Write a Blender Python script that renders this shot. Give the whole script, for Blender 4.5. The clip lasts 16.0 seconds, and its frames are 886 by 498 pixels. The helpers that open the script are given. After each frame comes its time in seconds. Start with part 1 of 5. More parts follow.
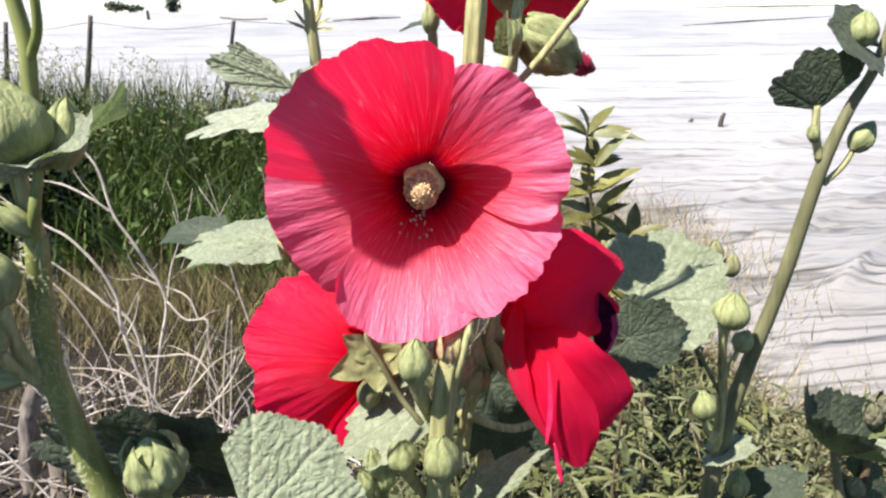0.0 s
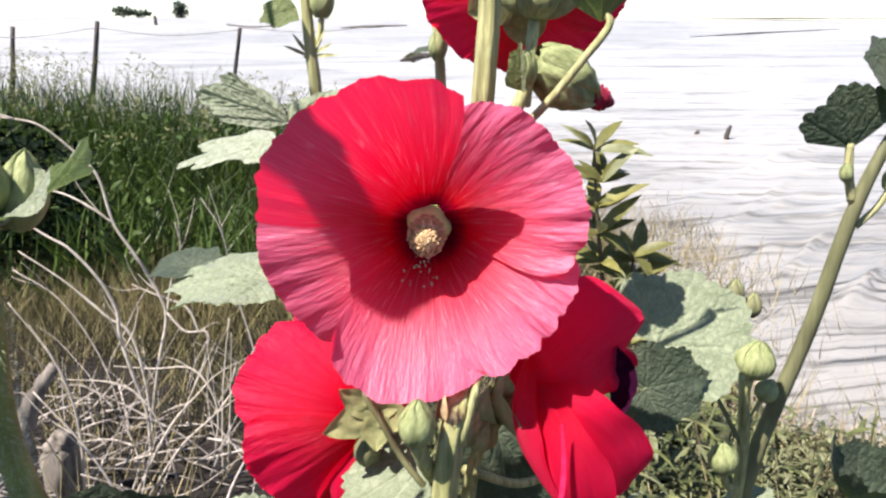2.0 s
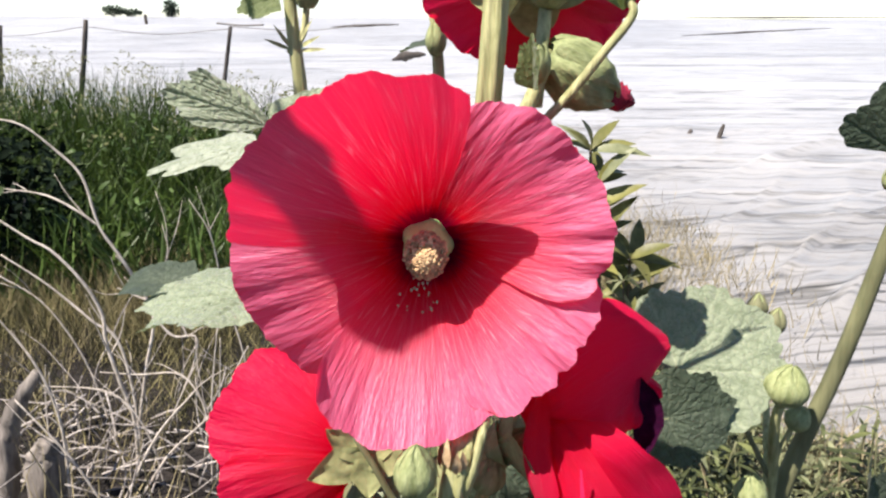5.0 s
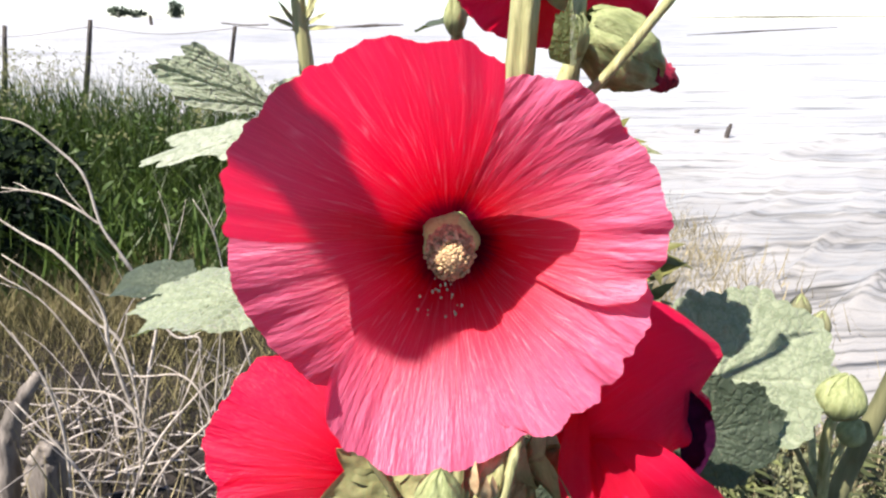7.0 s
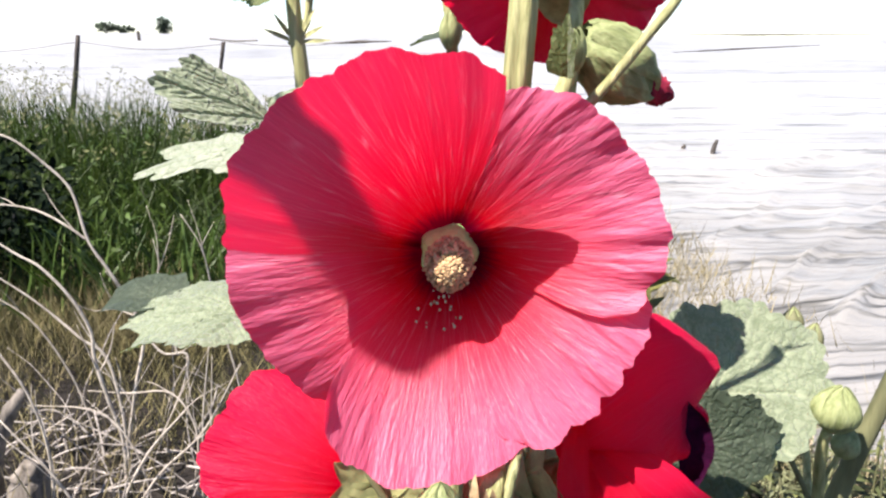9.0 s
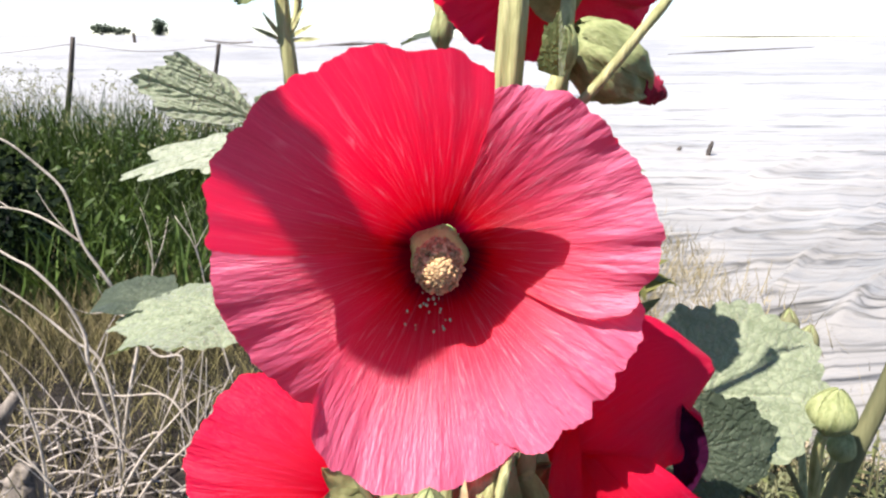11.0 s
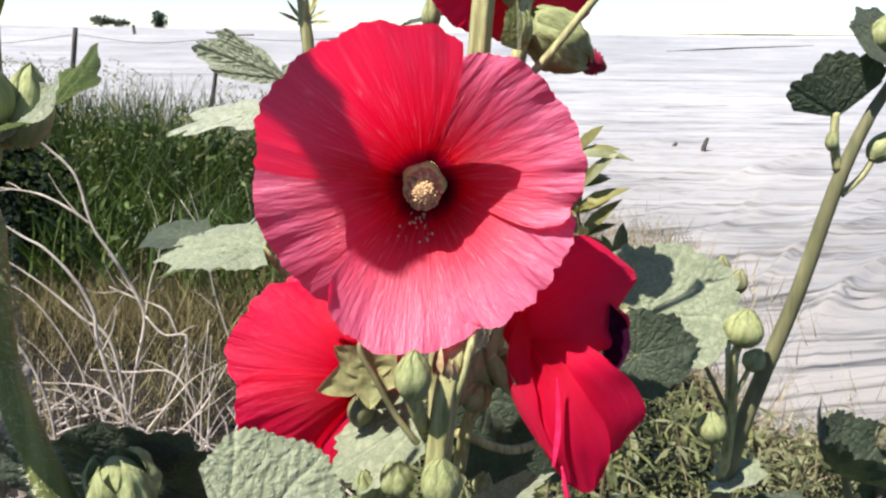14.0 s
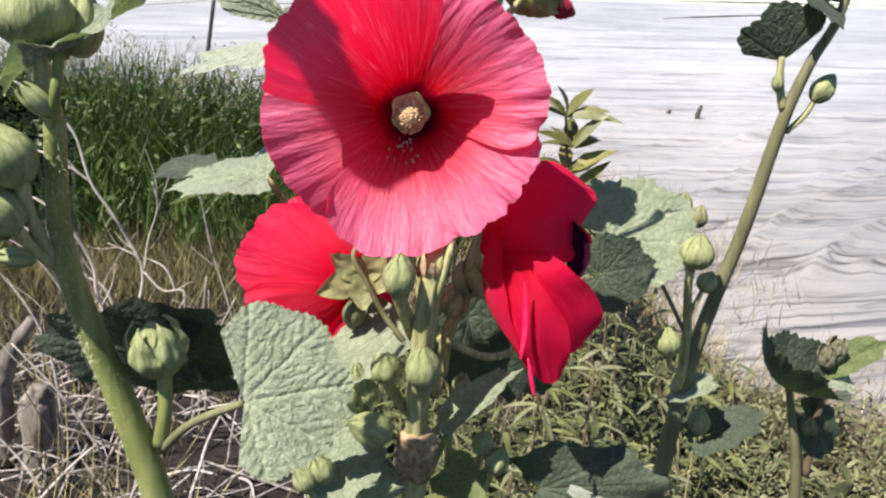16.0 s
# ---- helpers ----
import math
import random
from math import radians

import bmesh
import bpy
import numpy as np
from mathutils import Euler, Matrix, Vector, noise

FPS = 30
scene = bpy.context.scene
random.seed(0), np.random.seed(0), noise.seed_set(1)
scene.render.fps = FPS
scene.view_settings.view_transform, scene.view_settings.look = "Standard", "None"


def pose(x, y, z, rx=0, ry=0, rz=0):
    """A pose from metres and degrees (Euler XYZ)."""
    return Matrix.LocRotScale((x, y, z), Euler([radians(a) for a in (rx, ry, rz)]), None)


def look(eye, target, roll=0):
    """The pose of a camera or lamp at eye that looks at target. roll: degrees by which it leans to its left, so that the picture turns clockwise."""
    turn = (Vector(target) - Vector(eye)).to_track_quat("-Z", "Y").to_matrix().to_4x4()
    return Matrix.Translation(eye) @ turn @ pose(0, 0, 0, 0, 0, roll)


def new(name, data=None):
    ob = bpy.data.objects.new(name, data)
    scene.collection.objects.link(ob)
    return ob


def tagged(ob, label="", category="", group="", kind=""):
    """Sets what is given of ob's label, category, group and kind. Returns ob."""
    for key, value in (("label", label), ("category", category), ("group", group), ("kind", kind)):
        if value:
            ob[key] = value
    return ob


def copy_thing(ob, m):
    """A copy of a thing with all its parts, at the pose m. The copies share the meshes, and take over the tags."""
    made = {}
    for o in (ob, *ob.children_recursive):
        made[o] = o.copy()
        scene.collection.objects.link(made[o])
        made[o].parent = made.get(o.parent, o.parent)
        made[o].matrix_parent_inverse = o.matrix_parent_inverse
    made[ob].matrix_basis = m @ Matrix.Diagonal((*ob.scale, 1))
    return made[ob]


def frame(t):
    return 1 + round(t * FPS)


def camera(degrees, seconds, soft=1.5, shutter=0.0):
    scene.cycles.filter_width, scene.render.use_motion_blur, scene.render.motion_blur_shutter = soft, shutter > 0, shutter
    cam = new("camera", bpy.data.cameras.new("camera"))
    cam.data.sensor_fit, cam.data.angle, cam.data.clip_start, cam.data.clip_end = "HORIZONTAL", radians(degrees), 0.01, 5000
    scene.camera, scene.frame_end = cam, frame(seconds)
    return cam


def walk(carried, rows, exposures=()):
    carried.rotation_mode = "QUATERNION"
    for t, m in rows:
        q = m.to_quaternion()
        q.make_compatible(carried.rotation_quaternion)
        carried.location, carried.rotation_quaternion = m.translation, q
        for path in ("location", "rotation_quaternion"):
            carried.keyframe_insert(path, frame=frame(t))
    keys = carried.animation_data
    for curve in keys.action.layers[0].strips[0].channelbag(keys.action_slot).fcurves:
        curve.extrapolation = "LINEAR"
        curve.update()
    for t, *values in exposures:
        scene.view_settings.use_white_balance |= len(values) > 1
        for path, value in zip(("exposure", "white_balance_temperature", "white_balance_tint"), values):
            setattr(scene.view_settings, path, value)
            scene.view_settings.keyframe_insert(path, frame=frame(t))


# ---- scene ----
cam = camera(60.0, 16.0, soft=2.4)
PATH = [
    (0, (0.002, -0.048, 1.012), (0.0, 1.862, 0.418), -0.4),
    (0.5, (-0.002, -0.046, 1.011), (-0.001, 1.872, 0.442), 0.3),
    (1, (0.004, -0.041, 1.017), (0.01, 1.858, 0.388), -0.1),
    (1.5, (0.002, -0.035, 1.021), (-0.001, 1.87, 0.411), 0.1),
    (2, (0.001, -0.021, 1.02), (-0.01, 1.894, 0.445), 0.2),
    (2.5, (0.003, -0.012, 1.019), (-0.032, 1.915, 0.485), -0.2),
    (3, (0.002, -0.011, 1.019), (-0.008, 1.91, 0.463), 0.0),
    (3.5, (-0.002, 0.001, 1.017), (0.004, 1.922, 0.459), 0.1),
    (4, (-0.002, 0.004, 1.017), (0.007, 1.921, 0.444), 0.5),
    (6.5, (-0.003, 0.039, 1.01), (0.005, 1.953, 0.432), -0.3),
    (7, (-0.008, 0.042, 1.007), (-0.011, 1.958, 0.431), 0.1),
    (7.5, (-0.01, 0.039, 1.009), (0.002, 1.956, 0.437), 0.1),
    (8, (-0.011, 0.04, 1.009), (0.004, 1.96, 0.447), 0.4),
    (8.5, (-0.015, 0.043, 1.007), (0.002, 1.969, 0.466), 0.2),
    (9, (-0.011, 0.042, 1.006), (0.017, 1.968, 0.469), 0.3),
    (11.5, (-0.009, 0.046, 1.004), (0.032, 1.974, 0.472), 0.4),
    (12, (-0.009, 0.044, 1.003), (0.035, 1.971, 0.468), 0.7),
    (12.5, (-0.012, 0.044, 1.002), (0.022, 1.969, 0.46), 0.8),
    (13, (-0.011, 0.021, 1.0), (0.011, 1.944, 0.453), 0.9),
    (13.5, (-0.005, -0.006, 1.004), (0.032, 1.921, 0.47), 0.7),
    (14, (-0.005, -0.028, 1.0), (0.038, 1.897, 0.456), 0.9),
    (14.5, (-0.005, -0.037, 0.997), (0.042, 1.885, 0.445), 0.9),
    (15, (-0.003, -0.053, 0.993), (0.049, 1.869, 0.44), 1.3),
    (15.5, (-0.001, -0.065, 0.995), (0.053, 1.86, 0.453), 1.0),
    (16, (-0.001, -0.074, 0.992), (0.058, 1.825, 0.369), 1.5),
]
walk(cam, [(t, look(eye, target, roll)) for t, eye, target, roll in PATH],
     [(t, e, 6850, 14) for t, e in ((0, 1.31), (2.6, 1.31), (3.4, 1.13), (4.2, 1.13), (6.5, 1.38), (9, 1.38), (11.5, 1.27), (12.2, 1.17), (16, 1.11))])

# ---- light ----
SUN = Vector((-0.43, -0.34, 0.84)).normalized()
world = bpy.data.worlds.new("sky")
scene.world = world
world.use_nodes = True
wn = world.node_tree.nodes
sky = wn.new("ShaderNodeTexSky")
sky.sky_type = "NISHITA"
sky.sun_disc = False
sky.sun_elevation = math.asin(SUN.z)
sky.sun_rotation = math.atan2(SUN.x, SUN.y)
sky.air_density, sky.dust_density, sky.ozone_density = 0.7, 0.0, 2.0
wn["Background"].inputs[1].default_value = 0.074
tint = wn.new("ShaderNodeMix")
tint.data_type, tint.blend_type = "RGBA", "MULTIPLY"
tint.inputs[0].default_value, tint.inputs[7].default_value = 1.0, (0.98, 1.0, 1.05, 1)
world.node_tree.links.new(sky.outputs[0], tint.inputs[6])
world.node_tree.links.new(tint.outputs[2], wn["Background"].inputs[0])
lamp = bpy.data.lights.new("sun", "SUN")
lamp.energy, lamp.angle, lamp.color = 5.0, radians(0.53), (1.0, 0.96, 0.9)
new("sun", lamp).matrix_world = look(SUN * 50, (0, 0, 0))


# ---- materials ----
def nodes_of(name):
    m = bpy.data.materials.new(name)
    m.use_nodes = True
    t = m.node_tree
    return m, t.nodes, t.links, t.nodes["Principled BSDF"]


def ramp(n, stops, mode="LINEAR"):
    r = n.new("ShaderNodeValToRGB")
    r.color_ramp.interpolation = mode
    e = r.color_ramp.elements
    while len(e) < len(stops):
        e.new(0.5)
    for q, (p, c) in zip(e, stops):
        q.position, q.color = p, (*c, 1)
    return r


def grain(n, l, scale, detail=4, coord="Object", stretch=(1, 1, 1), rough=0.6):
    c = n.new("ShaderNodeTexCoord")
    mp = n.new("ShaderNodeMapping")
    mp.inputs["Scale"].default_value = stretch
    x = n.new("ShaderNodeTexNoise")
    x.inputs["Scale"].default_value, x.inputs["Detail"].default_value = scale, detail
    x.inputs["Roughness"].default_value = rough
    l.new(c.outputs[coord], mp.inputs[0])
    l.new(mp.outputs[0], x.inputs["Vector"])
    return x


def bump(n, l, src, p, strength, dist):
    b = n.new("ShaderNodeBump")
    b.inputs["Strength"].default_value, b.inputs["Distance"].default_value = strength, dist
    l.new(src, b.inputs["Height"])
    l.new(b.outputs[0], p.inputs["Normal"])
    return b


def mix(n, l, a, b, f, mode="MIX"):
    x = n.new("ShaderNodeMix")
    x.data_type, x.blend_type = "RGBA", mode
    for v, i in ((f, 0), (a, 6), (b, 7)):
        if hasattr(v, "is_linked"):
            l.new(v, x.inputs[i])
        elif i == 0:
            x.inputs[0].default_value = v
        else:
            x.inputs[i].default_value = (*v, 1)
    return x.outputs[2]


def through_light(n, l, p, colour, share):
    """Lets part of the light pass through a thin leaf or petal."""
    tr = n.new("ShaderNodeBsdfTranslucent")
    mx = n.new("ShaderNodeMixShader")
    mx.inputs[0].default_value = share
    out = n["Material Output"]
    l.new(colour, tr.inputs[0])
    l.new(p.outputs[0], mx.inputs[1])
    l.new(tr.outputs[0], mx.inputs[2])
    l.new(mx.outputs[0], out.inputs[0])


def simple(name, low, high, scale, rough=0.8, bump_d=0.0, stretch=(1, 1, 1), detail=5, spec=0.3, random_tint=0.0, object_tint=0.0):
    m, n, l, p = nodes_of(name)
    g = grain(n, l, scale, detail, stretch=stretch)
    big = grain(n, l, scale * 0.13, 2)
    r = ramp(n, [(0.3, low), (0.7, high)])
    l.new(g.outputs[0], r.inputs[0])
    col = r.outputs[0]
    br = ramp(n, [(0.3, (0.78, 0.78, 0.78)), (0.7, (1.12, 1.12, 1.12))])
    l.new(big.outputs[0], br.inputs[0])
    col = mix(n, l, col, br.outputs[0], 1.0, "MULTIPLY")
    if random_tint:
        gi = n.new("ShaderNodeNewGeometry")
        rr = ramp(n, [(0.0, (1 - random_tint,) * 3), (1.0, (1 + random_tint,) * 3)])
        l.new(gi.outputs["Random Per Island"], rr.inputs[0])
        col = mix(n, l, col, rr.outputs[0], 1.0, "MULTIPLY")
    if object_tint:
        oi = n.new("ShaderNodeObjectInfo")
        orr = ramp(n, [(0.0, (1 - object_tint, 1 - object_tint, 1 - object_tint)), (0.6, (1, 1, 1)), (1.0, (1 + object_tint, 1 + object_tint * 0.8, 1 + object_tint * 0.5))])
        l.new(oi.outputs["Random"], orr.inputs[0])
        col = mix(n, l, col, orr.outputs[0], 1.0, "MULTIPLY")
    l.new(col, p.inputs["Base Color"])
    p.inputs["Roughness"].default_value = rough
    p.inputs["Specular IOR Level"].default_value = spec
    if bump_d:
        bump(n, l, g.outputs[0], p, 0.8, bump_d)
    return m, n, l, p, col


def petal_material(name, tips, mid, deep, sheen, streak, streak_through, gloss_level=0.3, share=0.47):
    m, n, l, p = nodes_of(name)
    uv = n.new("ShaderNodeUVMap")
    sep = n.new("ShaderNodeSeparateXYZ")
    l.new(uv.outputs[0], sep.inputs[0])
    base = ramp(n, [(0.0, (0.15, 0.0, 0.026)), (0.13, (0.22, 0.001, 0.03)), (0.23, deep), (0.5, mid), (0.85, tips)])
    wob = grain(n, l, 5.0, 3, "UV", (6, 1, 1))
    add = n.new("ShaderNodeMath")
    add.operation = "MULTIPLY_ADD"
    add.inputs[1].default_value = 0.16
    l.new(wob.outputs[0], add.inputs[0])
    sub = n.new("ShaderNodeMath")
    sub.operation = "SUBTRACT"
    sub.inputs[1].default_value = 0.08
    l.new(sep.outputs[1], sub.inputs[0])
    l.new(sub.outputs[0], add.inputs[2])
    l.new(add.outputs[0], base.inputs[0])
    # fine pale veins: edges of cells drawn out along the petal, broken up by a soft noise
    tc = n.new("ShaderNodeUVMap")
    mp = n.new("ShaderNodeMapping")
    mp.inputs["Scale"].default_value = (58, 1.4, 1)
    shake = grain(n, l, 1.0, 2, "UV", (9, 4, 1))
    bend = n.new("ShaderNodeMix")
    bend.data_type, bend.blend_type = "RGBA", "LINEAR_LIGHT"
    bend.inputs[0].default_value = 0.018
    l.new(tc.outputs[0], bend.inputs[6])
    l.new(shake.outputs["Color"], bend.inputs[7])
    l.new(bend.outputs[2], mp.inputs[0])
    cell = n.new("ShaderNodeTexVoronoi")
    cell.feature = "DISTANCE_TO_EDGE"
    cell.inputs["Scale"].default_value = 1.0
    l.new(mp.outputs[0], cell.inputs["Vector"])
    vr = ramp(n, [(0.0, (1, 1, 1)), (0.045, (0, 0, 0))])
    l.new(cell.outputs[0], vr.inputs[0])
    soft = grain(n, l, 1.0, 3, "UV", (60, 2.5, 1), 0.7)
    sr = ramp(n, [(0.34, (0.0,) * 3), (0.56, (1,) * 3)])
    l.new(soft.outputs[0], sr.inputs[0])
    both = mix(n, l, vr.outputs[0], sr.outputs[0], 1.0, "MULTIPLY")
    fade = ramp(n, [(0.13, (0, 0, 0)), (0.28, (0.5,) * 3), (0.65, (0.55,) * 3), (1.0, (0.2,) * 3)])
    l.new(sep.outputs[1], fade.inputs[0])
    fac = mix(n, l, both, fade.outputs[0], 1.0, "MULTIPLY")
    col = mix(n, l, base.outputs[0], streak, fac)
    l.new(col, p.inputs["Base Color"])
    p.inputs["Roughness"].default_value = 0.47
    shine = ramp(n, [(0.2, (0, 0, 0)), (0.45, (gloss_level,) * 3)])
    l.new(sep.outputs[1], shine.inputs[0])
    l.new(shine.outputs[0], p.inputs["Specular IOR Level"])
    gloss = ramp(n, [(0.25, (0, 0, 0)), (0.6, (sheen,) * 3)])
    l.new(sep.outputs[1], gloss.inputs[0])
    l.new(gloss.outputs[0], p.inputs["Sheen Weight"])
    p.inputs["Sheen Roughness"].default_value = 0.4
    p.inputs["Sheen Tint"].default_value = (1.0, 0.58, 0.80, 1)
    # crinkles: fine along the petal, and stronger oblique ones towards the rim
    fine = grain(n, l, 1.0, 4, "UV", (75, 6.0, 1), 0.75)
    rim = grain(n, l, 1.0, 3, "UV", (50, 5.5, 1), 0.7)
    rim_fac = ramp(n, [(0.45, (0.15,) * 3), (0.8, (0.8,) * 3)])
    l.new(sep.outputs[1], rim_fac.inputs[0])
    hb = mix(n, l, fine.outputs[0], rim.outputs[0], rim_fac.outputs[0])
    bump(n, l, hb, p, 0.75, 0.0017)
    glow = ramp(n, [(0.0, (0.09, 0.0, 0.008)), (0.12, (0.25, 0.0, 0.014)), (0.22, (0.95, 0.0, 0.014)), (0.5, (0.95, 0.0, 0.03)), (1.0, (0.86, 0.004, 0.05))])
    l.new(add.outputs[0], glow.inputs[0])
    tcol = mix(n, l, glow.outputs[0], streak_through, fac)
    through_light(n, l, p, tcol, share)
    return m


def leaf_material(name, low, high, vein_c, share=0.22, fuzz=0.5):
    m, n, l, p = nodes_of(name)
    uv = n.new("ShaderNodeUVMap")
    sep = n.new("ShaderNodeSeparateXYZ")
    l.new(uv.outputs[0], sep.inputs[0])
    g = grain(n, l, 160, 5)
    big = grain(n, l, 28, 3)
    r = ramp(n, [(0.3, low), (0.72, high)])
    l.new(g.outputs[0], r.inputs[0])
    br = ramp(n, [(0.3, (0.82, 0.84, 0.8)), (0.7, (1.1, 1.1, 1.1))])
    l.new(big.outputs[0], br.inputs[0])
    col = mix(n, l, r.outputs[0], br.outputs[0], 1.0, "MULTIPLY")
    vr = ramp(n, [(0.0, (0.75,) * 3), (0.13, (0.0,) * 3)])
    l.new(sep.outputs[0], vr.inputs[0])
    col = mix(n, l, col, vein_c, vr.outputs[0])
    l.new(col, p.inputs["Base Color"])
    p.inputs["Roughness"].default_value = 0.62
    p.inputs["Specular IOR Level"].default_value = 0.3
    p.inputs["Sheen Weight"].default_value = fuzz
    vo = n.new("ShaderNodeTexVoronoi")
    vo.feature = "DISTANCE_TO_EDGE"
    vo.inputs["Scale"].default_value = 230
    tc = n.new("ShaderNodeTexCoord")
    wn_ = grain(n, l, 260, 3)
    warp = n.new("ShaderNodeMix")
    warp.data_type, warp.blend_type = "RGBA", "LINEAR_LIGHT"
    warp.inputs[0].default_value = 0.0035
    l.new(tc.outputs["Object"], warp.inputs[6])
    l.new(wn_.outputs["Color"], warp.inputs[7])
    l.new(warp.outputs[2], vo.inputs["Vector"])
    vm = ramp(n, [(0.0, (0, 0, 0)), (0.3, (1, 1, 1))], "EASE")
    l.new(vo.outputs[0], vm.inputs[0])
    hb = mix(n, l, vm.outputs[0], g.outputs[0], 0.1)
    bump(n, l, hb, p, 0.6, 0.0009)
    net = ramp(n, [(0.0, (0.66, 0.70, 0.64)), (0.10, (1, 1, 1))])
    l.new(vo.outputs[0], net.inputs[0])
    col = mix(n, l, col, net.outputs[0], 1.0, "MULTIPLY")
    l.new(col, p.inputs["Base Color"])
    tcol = mix(n, l, col, (0.25, 0.42, 0.05), 0.5)
    through_light(n, l, p, tcol, share)
    return m


PETAL = petal_material("petal", (1.0, 0.19, 0.37), (1.0, 0.03, 0.12), (0.95, 0.0, 0.022), 0.36, (1.0, 0.58, 0.69), (1.0, 0.17, 0.25), 1.0, 0.60)
# deeper red petal copy: light coming through from behind is put into the colour
PETAL_BACKLIT = petal_material("petal_backlit", (0.70, 0.004, 0.06), (0.72, 0.003, 0.046), (0.56, 0.0, 0.015), 0.04, (0.7, 0.06, 0.15), (0.9, 0.02, 0.08))
LEAF = leaf_material("leaf", (0.195, 0.233, 0.15), (0.265, 0.302, 0.205), (0.33, 0.37, 0.25))
STEM_LEAF = leaf_material("leaf_green", (0.10, 0.13, 0.045), (0.17, 0.20, 0.08), (0.24, 0.27, 0.12), 0.3, 0.2)
# paler leaf copy: strong sun on the blade is put into its colour
LEAF_SUNLIT = leaf_material("leaf_sunlit", (0.27, 0.305, 0.225), (0.345, 0.375, 0.295), (0.41, 0.445, 0.34))
# darker leaf copy; for most leaves shade is put into this colour
LEAF_DARK_SHADED = leaf_material("leaf_dark_shaded", (0.032, 0.046, 0.03), (0.055, 0.074, 0.048), (0.09, 0.115, 0.075), 0.10, 0.06)
STEM, *_ = simple("stem", (0.17, 0.18, 0.065), (0.46, 0.45, 0.23), 420, 0.6, 0.0016, (1, 1, 0.07))
STEM_GREEN, *_ = simple("stem_green", (0.125, 0.155, 0.04), (0.25, 0.28, 0.10), 260, 0.55, 0.0004, (1, 1, 0.15))
STEM_DARK, *_ = simple("stem_dark", (0.10, 0.105, 0.05), (0.19, 0.19, 0.10), 260, 0.65, 0.0004, (1, 1, 0.15))
SEPAL, _n, _l, _p, _c = simple("sepal", (0.21, 0.25, 0.10), (0.40, 0.44, 0.22), 520, 0.65, 0.0014, (1, 1, 0.16))
through_light(_n, _l, _p, _c, 0.2)
CALYX, _n, _l, _p, _c = simple("calyx", (0.24, 0.26, 0.11), (0.40, 0.41, 0.2), 330, 0.65, 0.0003)
through_light(_n, _l, _p, _c, 0.2)
WITHERED, *_ = simple("withered_petal", (0.14, 0.006, 0.02), (0.32, 0.02, 0.05), 300, 0.6, 0.0006)
DULL, *_ = simple("dull_sepal", (0.08, 0.085, 0.05), (0.18, 0.175, 0.12), 420, 0.7, 0.001)
BRACT, *_ = simple("straw_bract", (0.30, 0.16, 0.08), (0.62, 0.48, 0.28), 300, 0.85, 0.0006)
NODE, *_ = simple("withered_node", (0.14, 0.075, 0.04), (0.42, 0.33, 0.2), 300, 0.85, 0.0008)
PETAL_TIP, *_ = simple("petal_tip", (0.42, 0.006, 0.045), (0.62, 0.02, 0.09), 300, 0.5, 0.0003)
# throat purple with the deep shade between petals painted in
FOLD_SHADE, *_ = simple("fold_shade", (0.010, 0.001, 0.009), (0.034, 0.003, 0.022), 300, 0.95, 0.0006, spec=0.05)
STAMEN, *_ = simple("stamen", (0.48, 0.74, 0.27), (0.58, 0.84, 0.35), 700, 0.8, 0.0006)
POLLEN, *_ = simple("pollen", (0.38, 0.23, 0.11), (0.62, 0.43, 0.24), 500, 0.85, 0.0003, random_tint=0.4)
HAIR, *_ = simple("plant_hair", (0.5, 0.55, 0.36), (0.66, 0.68, 0.5), 100, 0.6)
TWIG, *_ = simple("dry_twig", (0.15, 0.13, 0.118), (0.50, 0.455, 0.415), 90, 0.8, 0.001, random_tint=0.45)
TWIG_PALE, *_ = simple("pale_twig", (0.30, 0.26, 0.215), (0.58, 0.52, 0.45), 90, 0.8, 0.001)
BARK, *_ = simple("bark", (0.07, 0.06, 0.052), (0.26, 0.23, 0.2), 55, 0.9, 0.008, (1, 1, 0.18))
STRAW, *_ = simple("straw", (0.12, 0.10, 0.05), (0.32, 0.27, 0.15), 20, 0.75, random_tint=0.45)
STRAW_PALE, *_ = simple("bleached_straw", (0.22, 0.165, 0.11), (0.5, 0.41, 0.29), 20, 0.75, random_tint=0.4)
STRAW_GREEN, *_ = simple("seed_grass", (0.09, 0.10, 0.04), (0.22, 0.22, 0.10), 20, 0.7, random_tint=0.4)
OLIVE, *_ = simple("olive_grass", (0.085, 0.085, 0.03), (0.27, 0.225, 0.11), 2.5, 0.7, random_tint=0.55)
GRASS, _n, _l, _p, _c = simple("grass", (0.009, 0.026, 0.004), (0.062, 0.100, 0.014), 9, 0.5, random_tint=0.7)
through_light(_n, _l, _p, _c, 0.25)
WEED, _n, _l, _p, _c = simple("weed_leaf", (0.036, 0.048, 0.018), (0.125, 0.145, 0.06), 30, 0.5, random_tint=0.75, object_tint=0.65)
through_light(_n, _l, _p, _c, 0.2)
WEED_GREEN, _n, _l, _p, _c = simple("coarse_grass", (0.026, 0.056, 0.012), (0.085, 0.13, 0.034), 9, 0.45, random_tint=0.5)
through_light(_n, _l, _p, _c, 0.25)
WEED_PALE, _n, _l, _p, _c = simple("pale_weed_leaf", (0.11, 0.125, 0.06), (0.24, 0.25, 0.14), 30, 0.5, random_tint=0.4)
through_light(_n, _l, _p, _c, 0.2)
LEGGY, _n, _l, _p, _c = simple("leggy_weed_leaf", (0.085, 0.088, 0.022), (0.21, 0.205, 0.07), 30, 0.45, random_tint=0.5, object_tint=0.4)
through_light(_n, _l, _p, _c, 0.25)
